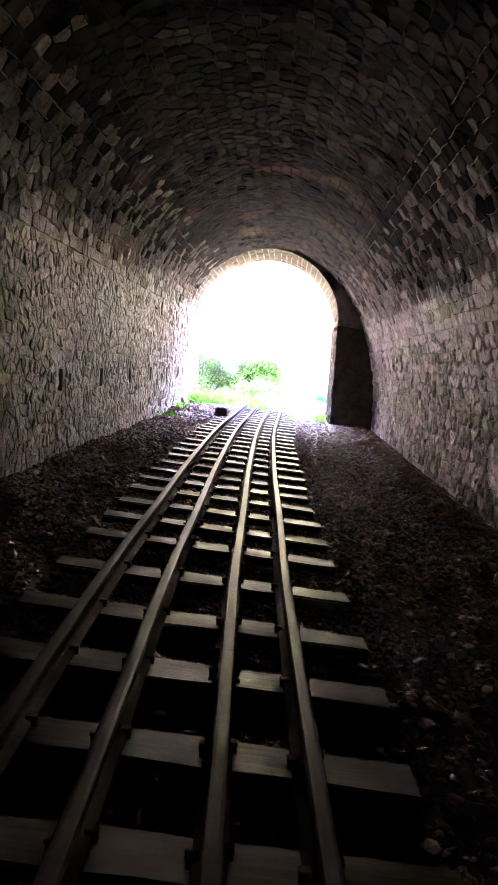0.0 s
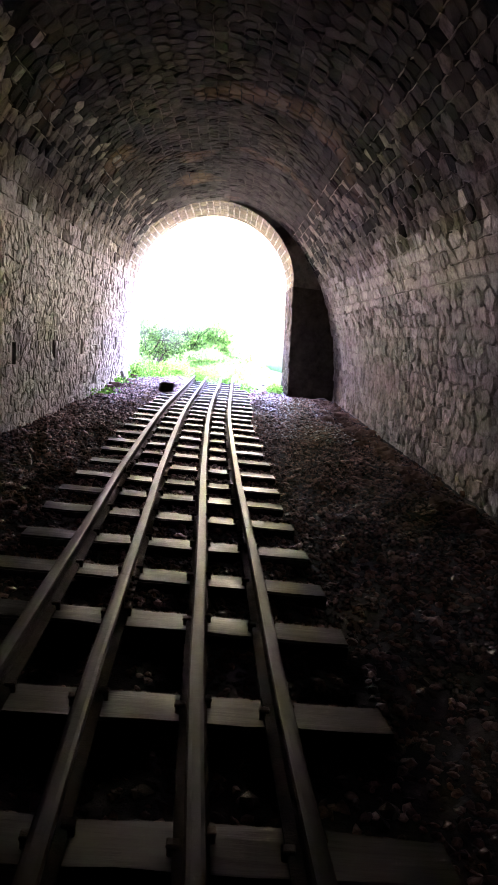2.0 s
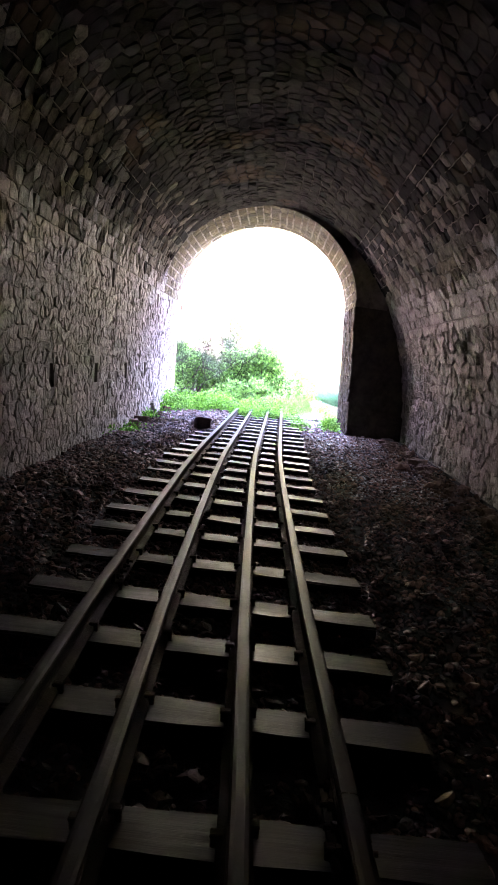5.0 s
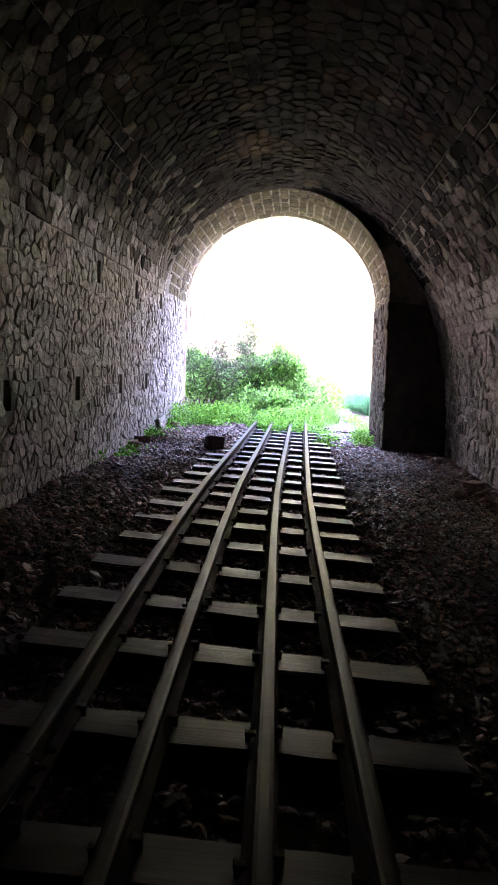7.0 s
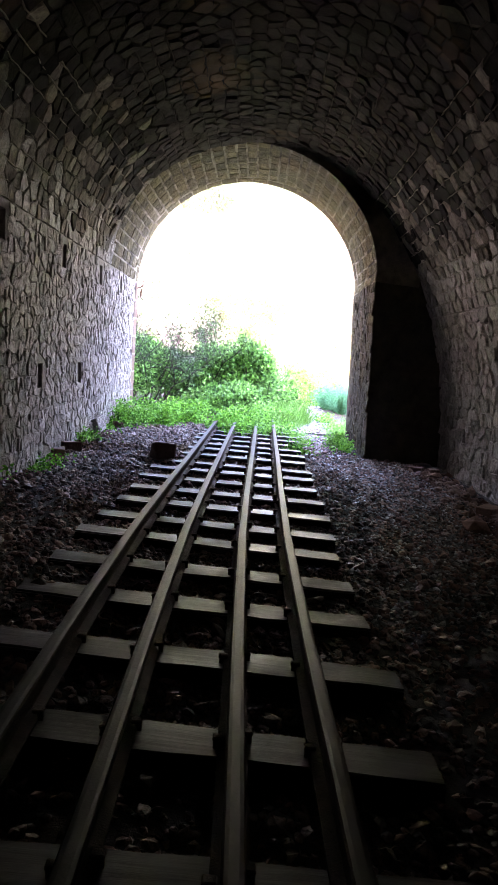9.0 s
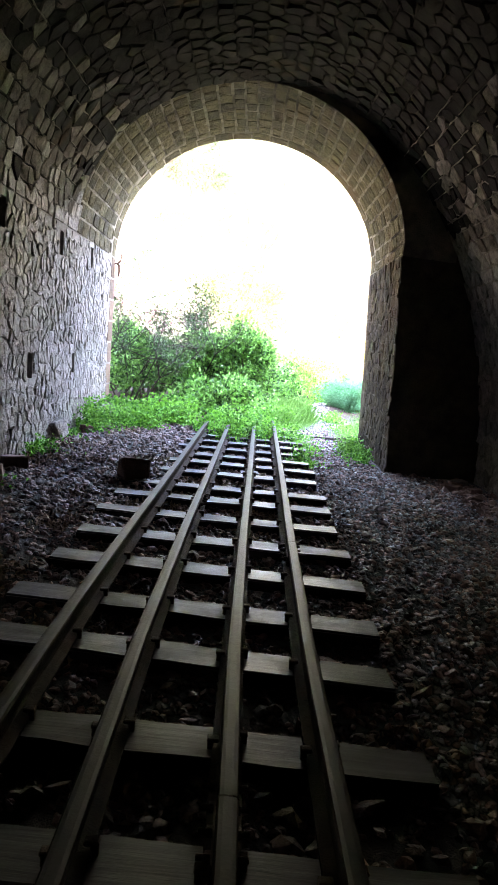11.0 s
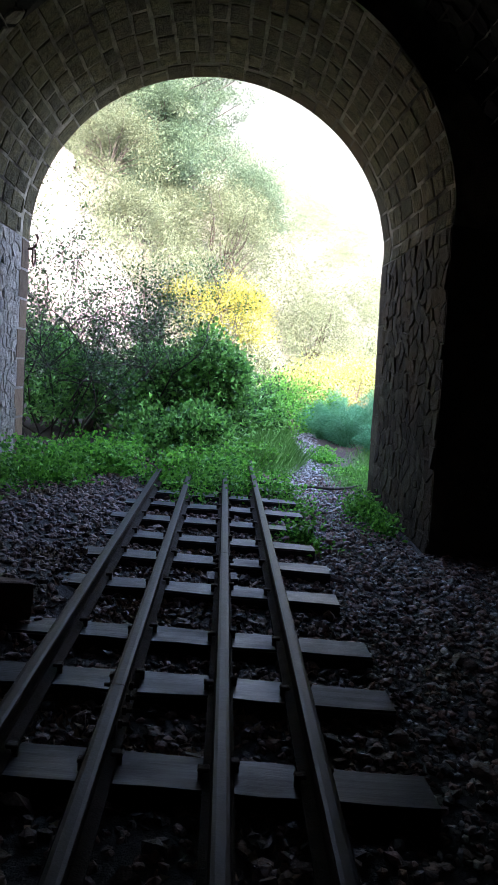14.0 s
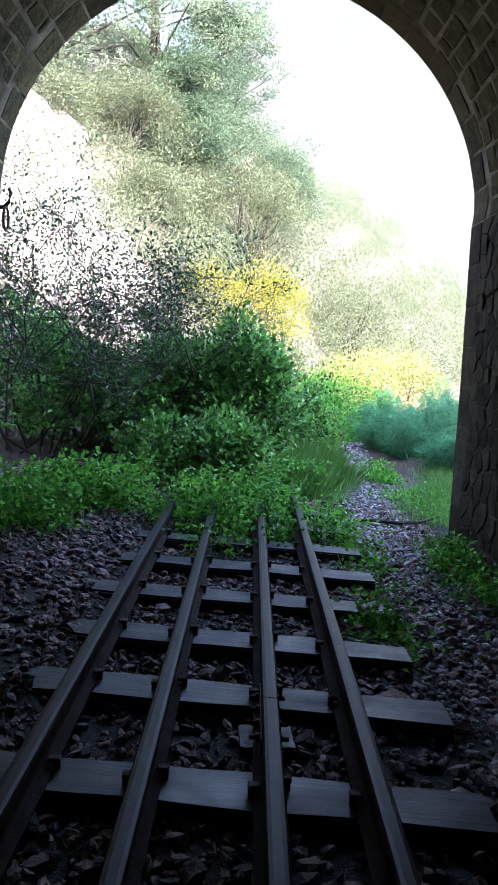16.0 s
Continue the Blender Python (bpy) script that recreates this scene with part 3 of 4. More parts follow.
cyy = (gy[:-1] + gy[1:]) / 2
cxx = (gx[:-1] + gx[1:]) / 2
me.polygons.foreach_set("material_index", np.where(cyy[None, :] > 24.5, 2, (cyy[None, :] > 20.2) | (cxx[:, None] < -3.2) | (cxx[:, None] > 4.0)).ravel().astype(np.int32))
tagged(new("ground", me), "dark gravel tunnel floor running out to brown earth", "ground", kind="structure")

# headwall and hillside above the mouth, which keep the sun off the ground before it
inner = resample(P_SHEET.p + np.where(P_SHEET.p[:, :1] > 0, 0.03, -0.03) * (1, 0) + (0, 0.02), 90)
rim = []
for x, z in inner:
    dx, dz = x - CX, max(z, -0.4) - 1.6
    g = min(10 / max(abs(dx), 1e-6), (5.9 / dz if dz > 0 else 2.4 / max(-dz, 1e-6)))
    rim.append((CX + dx * g, 1.6 + dz * g))
band("wall_front", inner, np.array(rim), Y_OUT - 0.02, Y_IN + 0.8, M_STONE_J, "grey stone headwall round the tunnel mouth")
hx, hy = np.meshgrid(np.linspace(-45, 45, 40), np.linspace(-30, 19.3, 24), indexing="ij")
hz = 7.3 + (19.3 - hy) * 0.45 + 0.8 * np.sin(hx * 0.5) * np.cos(hy * 0.4) - np.maximum(0, np.abs(hx) - 9) * 0.25
n, m = hx.shape
ii, jj = np.meshgrid(np.arange(n - 1), np.arange(m - 1), indexing="ij")
q = (ii * m + jj).ravel()
tagged(new("hill_over_tunnel", mesh_of("hill_over_tunnel", np.stack([hx, hy, hz], -1).reshape(-1, 3), [np.stack([q, q + m, q + m + 1, q + 1], 1)], M_EARTH, True)), "earth hillside over the tunnel", "hill", kind="structure")

# ---- track ----
SLEEPERS = [-15.9 + 0.69 * i for i in range(20)] + [-2.18, -1.49, -0.81, -0.02, 0.84, 1.52, 2.21, 2.95, 3.62, 4.27, 5.01, 5.77, 6.46, 7.19, 7.92, 8.65, 9.30, 10.04, 10.62, 11.32, 12.00,
             12.71, 13.40, 13.98, 14.81, 15.50, 16.11, 16.79, 17.45, 18.12, 18.80, 19.5]
RAIL_U = (-0.555, -0.195, 0.212, 0.543)
RAIL_H = 0.125


def sleeper_mesh(seed):
    bm = bmesh.new()
    box(bm, (-0.01, 0, -0.08), (1.96, 0.225, 0.16))
    bmesh.ops.subdivide_edges(bm, edges=[e for e in bm.edges if abs(e.verts[0].co.x - e.verts[1].co.x) > 1], cuts=9)
    bmesh.ops.bevel(bm, geom=[e for e in bm.edges if abs(e.verts[0].co.x - e.verts[1].co.x) > 0.1 and e.verts[0].co.z > -0.01], offset=0.012, segments=2, affect="EDGES")
    for v in bm.verts:
        d = noise.noise_vector(Vector((v.co.x * 3, v.co.y * 5, seed * 3.1)))
        v.co += Vector((d.x * 0.02, d.y * 0.02, d.z * 0.008))
    me = bpy.data.meshes.new("sleeper")
    bm.to_mesh(me)
    bm.free()
    me.materials.append(M_SLEEPER)
    return me


sleeper_obs = []
sleeper_shapes = [sleeper_mesh(i) for i in range(6)]
for i, y in enumerate(SLEEPERS):
    yc = y + 0.115
    xc = float(track_x(yc))
    head = math.atan((float(track_x(yc + 0.5)) - float(track_x(yc - 0.5))))
    ob = tagged(new("sleeper", sleeper_shapes[i % 6]), "weathered grey timber sleeper bedded in dark ballast", "sleeper", "sleepers under the rails")
    sleeper_obs.append(ob)
    ob.matrix_world = pose(xc + rng.uniform(-0.03, 0.03), yc, 0.0, 0, math.degrees(math.atan(float(cant(yc)))), -math.degrees(head) + rng.uniform(-1.0, 1.0))

RAIL_SECTION = [(a * 1.12, b * 1.12) for a, b in [(-0.048, 0.0), (0.048, 0.0), (0.048, 0.010), (0.012, 0.022), (0.007, 0.034), (0.007, 0.082), (0.024, 0.092), (0.028, 0.098), (0.028, 0.116), (0.023, 0.124), (0.012, 0.126),
                (-0.012, 0.126), (-0.023, 0.124), (-0.028, 0.116), (-0.028, 0.098), (-0.024, 0.092), (-0.007, 0.082), (-0.007, 0.034), (-0.012, 0.022), (-0.048, 0.010)]]


def rail_point(u, y):
    head = (track_x(y + 0.5) - track_x(y - 0.5))
    c = cant(y)
    return np.array([float(track_x(y)) + u, y - u * float(head), -c * u]), float(head), float(c)


def rail_run(u, y0, y1):
    """Rail mesh from y0 to y1: foot and web rusty, the worn top of the head brighter."""
    ys = np.linspace(y0, y1, max(2, int((y1 - y0) / 0.5) + 1))
    k = len(RAIL_SECTION)
    v = []
    for y in ys:
        p, head, c = rail_point(u, y)
        for a, b in RAIL_SECTION:
            v.append((p[0] + a + b * c, p[1] - a * head, p[2] + b - a * c))
    f = [(i * k + j, (i + 1) * k + j, (i + 1) * k + (j + 1) % k, i * k + (j + 1) % k) for i in range(len(ys) - 1) for j in range(k)]
    top = [1 if (g % k) in (9, 10, 11) else 0 for g in range(len(f))]
    e = len(v)
    return np.array(v), np.array(f)[:, ::-1], top


JOINTS = {-0.555: (4.6, 18.9), -0.195: (1.2, 6.2, 13.16, 19.3), 0.212: (-1.4, 8.9, 15.31, 19.8), 0.543: (2.4, 11.8, 20.4)}


def spike_mesh():
    bm = bmesh.new()
    box(bm, (0, 0, 0.008), (0.022, 0.022, 0.044))
    box(bm, (-0.008, 0, 0.030), (0.042, 0.036, 0.016))
    bmesh.ops.bevel(bm, geom=bm.edges[:], offset=0.004, segments=1, affect="EDGES")
    me = bpy.data.meshes.new("spike")
    bm.to_mesh(me)
    bm.free()
    me.materials.append(M_IRON)
    return me


def bolt_mesh():
    bm = bmesh.new()
    bmesh.ops.create_cone(bm, cap_ends=True, segments=6, radius1=0.017, radius2=0.017, depth=0.022, matrix=pose(0, 0, 0, 0, 90, 0))
    bmesh.ops.create_cone(bm, cap_ends=True, segments=8, radius1=0.009, radius2=0.009, depth=0.045, matrix=pose(0.012, 0, 0, 0, 90, 0))
    me = bpy.data.meshes.new("bolt")
    bm.to_mesh(me)
    bm.free()
    me.materials.append(M_IRON)
    return me


def plate_mesh():
    bm = bmesh.new()
    box(bm, (0, 0, 0), (0.022, 0.46, 0.066))
    bmesh.ops.bevel(bm, geom=bm.edges[:], offset=0.005, segments=2, affect="EDGES")
    me = bpy.data.meshes.new("fishplate")
    bm.to_mesh(me)
    bm.free()
    me.materials.append(M_IRON)
    return me


SPIKE, BOLT, PLATE = spike_mesh(), bolt_mesh(), plate_mesh()
for u in RAIL_U:
    ends = [Y0, *JOINTS[u][:-1], JOINTS[u][-1]]
    for a, b in zip(ends, ends[1:]):
        v, f, top = rail_run(u, a + 0.004, b - 0.004)
        top = np.array(top, bool)
        me = mesh_of("rail", v, [f[~top]], M_RAIL)
        rail = tagged(new("rail", me), "rusty narrow-gauge steel rail with a worn bright top", "rail", "rails of the track")
        child("running_surface", mesh_of("running_surface", v, [f[top]], M_RAILHEAD), rail, "smooth worn rail top")
        for y, timber in zip(SLEEPERS, sleeper_obs):
            if a < y + 0.1 < b and y > -3:
                for sgn in (-1, 1):
                    p, head, c = rail_point(u + sgn * 0.06, y + 0.11 + sgn * 0.03)
                    ob = child("spike", SPIKE, timber)
                    ob.matrix_local = timber.matrix_world.inverted() @ pose(p[0], p[1], p[2] + 0.006, 0, 0, 0 if sgn > 0 else 180)
        if b < 18.5:
            for sgn in (-1, 1):
                p, head, c = rail_point(u + sgn * 0.021, b)
                ob = child("fishplate", PLATE, rail, "bolted rusty joint plate")
                ob.matrix_local = pose(p[0], p[1], p[2] + 0.064, 0, 0, -math.degrees(head))
                for dy in (-0.16, -0.055, 0.055, 0.16):
                    bo = child("bolt", BOLT, ob)
                    bo.matrix_local = pose(sgn * 0.016, dy, 0, 0, 0, 0 if sgn > 0 else 180)

# short timber packed under a rail joint
packing = tagged(new("packing_block", sleeper_mesh(9)), "short grey timber block packed under a rail joint", "timber block")
packing.matrix_world = pose(float(track_x(15.3)) + 0.212, 15.33, -0.03, 0, 0, 3) @ Matrix.Diagonal((0.105, 0.8, 0.8, 1))

# ---- loose things on the floor ----
def ball_stones(n, spot, size, name, label, mat):
    """n broken stones scattered by spot(n) -> x, y; one joined heap."""
    t = (1 + 5 ** 0.5) / 2
    ico = np.array([(-1, t, 0), (1, t, 0), (-1, -t, 0), (1, -t, 0), (0, -1, t), (0, 1, t), (0, -1, -t), (0, 1, -t), (t, 0, -1), (t, 0, 1), (-t, 0, -1), (-t, 0, 1)]) / 1.9
    fac = np.array([(0, 11, 5), (0, 5, 1), (0, 1, 7), (0, 7, 10), (0, 10, 11), (1, 5, 9), (5, 11, 4), (11, 10, 2), (10, 7, 6), (7, 1, 8), (3, 9, 4), (3, 4, 2), (3, 2, 6), (3, 6, 8), (3, 8, 9), (4, 9, 5), (2, 4, 11), (6, 2, 10), (8, 6, 7), (9, 8, 1)])
    x, y = spot(n)
    n = len(x)
    r = size * np.exp(rng.normal(0, 0.32, n))
    sh = ico[None] * (1 + rng.normal(0, 0.2, (n, 12, 1))) * r[:, None, None] * rng.uniform((0.7, 0.7, 0.4), (1.4, 1.2, 0.85), (n, 3))[:, None, :]
    a, b = rng.uniform(0, 6.28, n), rng.normal(0, 0.5, n)
    ca, sa, cb, sb = np.cos(a)[:, None], np.sin(a)[:, None], np.cos(b)[:, None], np.sin(b)[:, None]
    X, Y, Z = sh[..., 0], sh[..., 1], sh[..., 2]
    X, Z = X * cb - Z * sb, X * sb + Z * cb
    X, Y = X * ca - Y * sa, X * sa + Y * ca
    v = np.stack([X + x[:, None], Y + y[:, None], Z + (ground_z(x, y) + r * 0.25)[:, None]], -1).reshape(-1, 3)
    f = (fac[None] + (np.arange(n) * 12)[:, None, None]).reshape(-1, 3)
    return tagged(new(name, mesh_of(name, v, [f], mat)), label, "ballast", kind="stuff")


def on_floor(n):
    y = -3.4 + 24 * rng.random(n) ** 0.85
    x = rng.uniform(-2.18, 3.3, n)
    ok = ~((y > Y_IN) & (x > 2.12))
    return x[ok], y[ok]


def right_path(n):
    y = rng.uniform(9, 24.5, n)
    x = np.where(y < 17, rng.uniform(1.1, 2.9, n), 1.45 + (y - 17) * 0.03 + 0.06 * np.maximum(0, y - 20.5) + rng.normal(0, 0.3, n))
    ok = ~((y > Y_IN) & (x > 2.1))
    return x[ok], y[ok]


ball_stones(60000, on_floor, 0.020, "ballast", "dark broken stone ballast between and beside the sleepers", M_BALLAST)
ball_stones(12000, right_path, 0.0145, "gravel_path", "grey gravel footpath beside the track", M_GRAVEL)
rail_dirt = lambda n: (rng.normal(3.02, 0.13, n) - 0.0, rng.uniform(-3, 16.6, n))
ball_stones(700, rail_dirt, 0.05, "rubble_strip", "brown broken stones along the wall foot", M_BROWNROCK)


def loose_block(x, y, size, turn, mat, label, seed, name="rock", tilt=0):
    bm = rough_block(size, seed, 0.26)
    me = bpy.data.meshes.new(name)
    bm.to_mesh(me)
    bm.free()
    me.materials.append(mat)
    ob = tagged(new(name, me), label, "rock")
    ob.matrix_world = pose(x, y, float(ground_z(x, y)) + size[2] * 0.46, tilt, 0, turn)
    return ob


loose_block(-0.79, 14.15, (0.27, 0.22, 0.21), 24, M_BROWNROCK, "dark brown square block lying on the ballast", 1)
loose_block(-1.86, 16.75, (0.17, 0.14, 0.13), 30, M_BROWNROCK, "small brown stone among weeds by the wall", 2)
loose_block(-2.02, 15.85, (0.20, 0.26, 0.24), -12, M_STONE_J, "grey stone leaning at the wall foot", 3, tilt=14)
loose_block(-1.98, 14.1, (0.24, 0.16, 0.12), 40, M_BROWNROCK, "brown stone at the wall foot", 4)
loose_block(-2.0, 13.6, (0.16, 0.2, 0.12), 10, M_BROWNROCK, "brown stone at the wall foot", 5)
loose_block(3.02, 16.2, (0.26, 0.12, 0.10), 25, M_ROCK, "pale brick-like stone at the wall foot", 6)
loose_block(2.86, 15.9, (0.22, 0.14, 0.08), -30, M_BROWNROCK, "flat brown stone at the wall foot", 7)
loose_block(3.1, 15.7, (0.16, 0.14, 0.10), 5, M_BROWNROCK, "brown stone at the wall foot", 8)
loose_block(3.05, 12.9, (0.3, 0.2, 0.10), 50, M_BROWNROCK, "brown flat stone at the wall foot", 9)
loose_block(-0.2, 21.0, (0.34, 0.3, 0.24), 20, M_BROWNROCK, "brown stone half hidden under the shrubs", 10)
loose_block(-0.28, 1.42, (0.16, 0.09, 0.06), 35, M_ROCK, "pale stone chip between the rails", 11)

stick = tagged(new("fallen_branch"), "thin dark fallen branch lying across the footpath", "branch")
stick.location = (1.35, 19.75, float(ground_z(1.6, 19.8)))
v, f = tube([(0, 0, 0.03), (0.18, -0.05, 0.05), (0.42, -0.06, 0.04), (0.66, 0.0, 0.05), (0.86, 0.1, 0.09)], [0.012, 0.018, 0.02, 0.016, 0.007], 7)
child("stem", mesh_of("stem", v, [f], M_BARK, True), stick)
v, f = tube([(0.42, -0.06, 0.04), (0.52, -0.16, 0.06), (0.6, -0.2, 0.09)], [0.011, 0.008, 0.004], 5)
child("twig", mesh_of("twig", v, [f], M_BARK, True), stick)

# iron hook at the left edge of the mouth
hook = tagged(new("iron_hook"), "rusted iron hook with a hanging ring on the wall", "hook")
hook.location = (LEFT + 0.04, 19.33, 2.60)
v, f = tube([(-0.05, 0, 0), (0.03, 0, 0.01), (0.07, 0, 0.05), (0.09, 0, 0.13), (0.07, 0, 0.17)], [0.018] * 5, 6)
child("hook", mesh_of("hook", v, [f], M_IRON, True), hook)
ring = [(0.05 + 0.0, 0.07 * math.cos(a), -0.09 + 0.1 * math.sin(a)) for a in np.linspace(0, 6.283, 19)]
v, f = tube(ring, [0.012] * 19, 6)
child("ring", mesh_of("ring", v, [f], M_IRON, True), hook)


# ---- plants ----
def stems(base, tips, r0, wobble=0.12, steps=5, sides=5):
    """Branches from base to each tip, bent and tapered."""
    out = []
    for t in tips:
        b = np.asarray(base) + rng.normal(0, 0.05, 3) * (1, 1, 0)
        k = np.linspace(0, 1, steps)[:, None]
        p = b + (t - b) * k
        p[1:-1] += rng.normal(0, wobble * np.linalg.norm(t - b) * 0.25, (steps - 2, 3))
        p[:, 2] += np.sin(k[:, 0] * math.pi) * 0.06 * np.linalg.norm(t - b)
        out.append(tube(p, r0 * np.linspace(1, 0.22, steps), sides))
    return join(out)


def clumped(tips, per, spread):
    c = np.repeat(tips, per, 0)
    off = rng.normal(0, 1, c.shape) * spread
    return c + off, off + rng.normal(0, spread * 0.6, c.shape) + (0, 0, spread * 0.3)


def blob_tips(centre, radii, n, shell_bias=0.55, low=-0.6):
    d = rng.normal(size=(n, 3))
    d /= np.linalg.norm(d, axis=1, keepdims=True)
    d[:, 2] = np.where(d[:, 2] < low, -d[:, 2], d[:, 2])
    r = rng.uniform(shell_bias, 1.0, n) ** 0.7 * (1 + 0.25 * np.sin(5 * d[:, 0] + 3 * d[:, 2]) * np.cos(4 * d[:, 1]))
    return np.asarray(centre) + d * r[:, None] * np.asarray(radii)


def shrub(x, y, radii, n_tips, per, leaf, mat, label, name="shrub", spread=0.11, wood=M_TWIG, lift=0.5, r0=0.02, category="shrub", width=0.55, n_stems=None, floor=0.06):
    z = float(ground_z(x, y))
    top = tagged(new(name), label, category)
    top.location = (x, y, z)
    tips = blob_tips((0, 0, radii[2] * lift), radii, n_tips)
    tips[:, 2] = np.maximum(tips[:, 2], floor)
    v, f = stems((0, 0, -0.05), tips[: n_stems or max(8, n_tips // 5)], r0)
    child("branchwork", mesh_of("branchwork", v, [f], wood, True), top)
    c, d = clumped(tips, per, spread)
    c[:, 2] = np.maximum(c[:, 2], 0.02)
    v, f = leaves(c, d, rng.uniform(0.6, 1.2, len(c)) * leaf, rng.uniform(0.8, 1.2, len(c)) * leaf * width)
    child("foliage", mesh_of("foliage", v, [f], mat), top)
    return top


DARK = "dense dark green broad-leaved shrub in shade"
for x, y, r, nt, low in ((-1.75, 21.5, (0.9, 0.7, 0.72), 80, 0.3), (-0.75, 21.8, (0.85, 0.7, 0.85), 90, 0.5), (0.18, 21.7, (0.66, 0.55, 1.02), 150, 0.35), (0.05, 20.6, (0.55, 0.4, 0.42), 60, 0.15),
                         (0.75, 22.9, (0.6, 0.5, 0.55), 60, 0.3), (-2.6, 22.2, (1.0, 0.8, 0.9), 80, 0.2), (-0.3, 23.6, (1.1, 0.7, 0.8), 70, 0.3), (-0.55, 20.45, (0.42, 0.35, 0.34), 34, 0.2)):
    shrub(x, y, r, int(nt * 0.7), 74, 0.082, L_SHRUB, DARK, spread=0.105, lift=0.66, width=0.8, floor=low)


def branchy(x, y, h, n, leaf, per, mat, label, name, wide=0.75):
    """A shrub of forking, arching branches with small leaves along the twigs."""
    top = tagged(new(name), label, "shrub")
    top.location = (x, y, float(ground_z(x, y)))
    parts, twig = [], []

    def grow(p, d, length, r, level):
        pts = [p]
        for i in range(4):
            d = d + rng.normal(0, 0.3, 3) + (0, 0, 0.05)
            d = d / np.linalg.norm(d)
            pts.append(pts[-1] + d * length / 4)
        parts.append(tube(pts, r * np.linspace(1, 0.6, 5), 5 if level < 2 else 4))
        if level >= 2:
            for q in pts[1:]:
                twig.append(q)
        if level < 3:
            for i in range(3 if level else 4):
                k = int(rng.integers(2, 5))
                e = d * 0.4 + rng.normal(0, 0.75, 3)
                e[2] = abs(e[2]) * 0.6 + 0.15
                grow(pts[k], e / np.linalg.norm(e), length * rng.uniform(0.5, 0.8), r * 0.58, level + 1)

    for i in range(n):
        a = rng.uniform(0, 6.283)
        d = np.array([math.cos(a) * wide, math.sin(a) * wide * 0.7, 1.0])
        grow(np.array([rng.normal(0, 0.12), rng.normal(0, 0.1), -0.05]), d / np.linalg.norm(d), h * rng.uniform(0.36, 0.5), 0.016, 0)
    v, f = join(parts)
    child("branchwork", mesh_of("branchwork", v, [f], M_BARK, True), top)
    c, d = clumped(np.array(twig), per, 0.06)
    v, f = leaves(c, d, rng.uniform(0.6, 1.2, len(c)) * leaf, leaf * 0.5)
    child("foliage", mesh_of("foliage", v, [f], mat), top)


BARE = "tall sparse shrub with thin dark forking branches"
branchy(-1.75, 20.8, 4.2, 4, 0.056, 6, L_DARK, BARE, "bare_shrub", 0.7)
branchy(-1.15, 21.3, 3.6, 4, 0.056, 6, L_DARK, BARE, "bare_shrub", 0.65)
branchy(-2.3, 21.0, 4.6, 5, 0.056, 6, L_DARK, BARE, "bare_shrub", 0.7)
branchy(-1.1, 22.2, 2.2, 3, 0.056, 6, L_DARK, BARE, "bare_shrub", 0.35)
shrub(1.2, 23.3, (0.6, 0.5, 0.75), 55, 40, 0.06, L_CREEP, "light green leafy bush beside the path", "bush")
shrub(1.55, 24.5, (0.5, 0.45, 0.6), 45, 40, 0.06, L_CREEP, "light green leafy bush beside the path", "bush")
shrub(2.3, 27.2, (0.9, 0.6, 0.85), 70, 40, 0.07, L_PALE, "pale green leafy bush in sunlight", "bush")
shrub(3.6, 27.6, (1.0, 0.6, 1.0), 70, 40, 0.07, L_PALE, "pale green leafy bush in sunlight", "bush")
shrub(1.9, 25.5, (0.9, 0.7, 0.7), 60, 40, 0.06, L_CREEP, "light green leafy bush beside the path", "bush")


def fennel(x, y, r, h, n):
    z = float(ground_z(x, y))
    k = 26
    pa, pq = rng.uniform(0, 6.283, k), np.sqrt(rng.uniform(0, 1, k))
    lean = np.stack([np.cos(pa) * pq * r, np.sin(pa) * pq * r, h * (1 - 0.45 * pq * pq) * rng.uniform(0.7, 1.1, k)], 1)
    g, t = rng.integers(0, k, n), rng.uniform(0.25, 1, n)
    stem = lean[g] * t[:, None] ** np.array([1.5, 1.5, 0.8])
    fan = rng.normal(0, 1, (n, 3)) * (0.085 * (1.25 - t))[:, None]
    c = stem + fan
    c[:, 2] = np.maximum(c[:, 2], 0.02)
    d = fan * 4 + lean[g] * 0.5 + rng.normal(0, 0.12, (n, 3))
    v, f = leaves(c, d, rng.uniform(0.04, 0.1, n), 0.006, droop=0.25)
    top = tagged(new("fennel_plant"), "feathery blue-green fennel clump beside the path", "plant")
    top.location = (x, y, z)
    child("foliage", mesh_of("foliage", v, [f], L_FENNEL), top)
    v, f = stems((0, 0, -0.03), lean * (1, 1, 0.92), 0.008)
    child("stalks", mesh_of("stalks", v, [f], L_FENNEL), top)


for x, y, r, h in ((2.6, 23.4, 0.55, 0.75), (3.3, 24.2, 0.6, 0.95), (2.2, 24.9, 0.45, 0.6), (3.1, 22.8, 0.5, 0.5), (3.8, 25.6, 0.7, 1.1), (2.8, 26.2, 0.6, 0.85), (2.95, 23.8, 0.6, 0.7), (2.35, 23.9, 0.45, 0.55)):
    fennel(x, y, r, h, 9000)


def grass(name, label, spots, n, length, mat, width=0.008):
    """spots: (x, y, radius) tufts; blades joined."""
    k = rng.integers(0, len(spots), n)
    s = np.array(spots)[k]
    x, y = s[:, 0] + rng.normal(0, 1, n) * s[:, 2], s[:, 1] + rng.normal(0, 1, n) * s[:, 2]
    c = np.stack([x, y, ground_z(x, y)], 1)
    d = np.stack([rng.normal(0, 0.35, n), rng.normal(0, 0.35, n), np.ones(n)], 1)
    v, f = leaves(c, d, rng.uniform(0.4, 1.1, n) * length, width, 0.1, droop=0.15)
    return tagged(new(name, mesh_of(name, v, [f], mat)), label, "grass", kind="stuff")


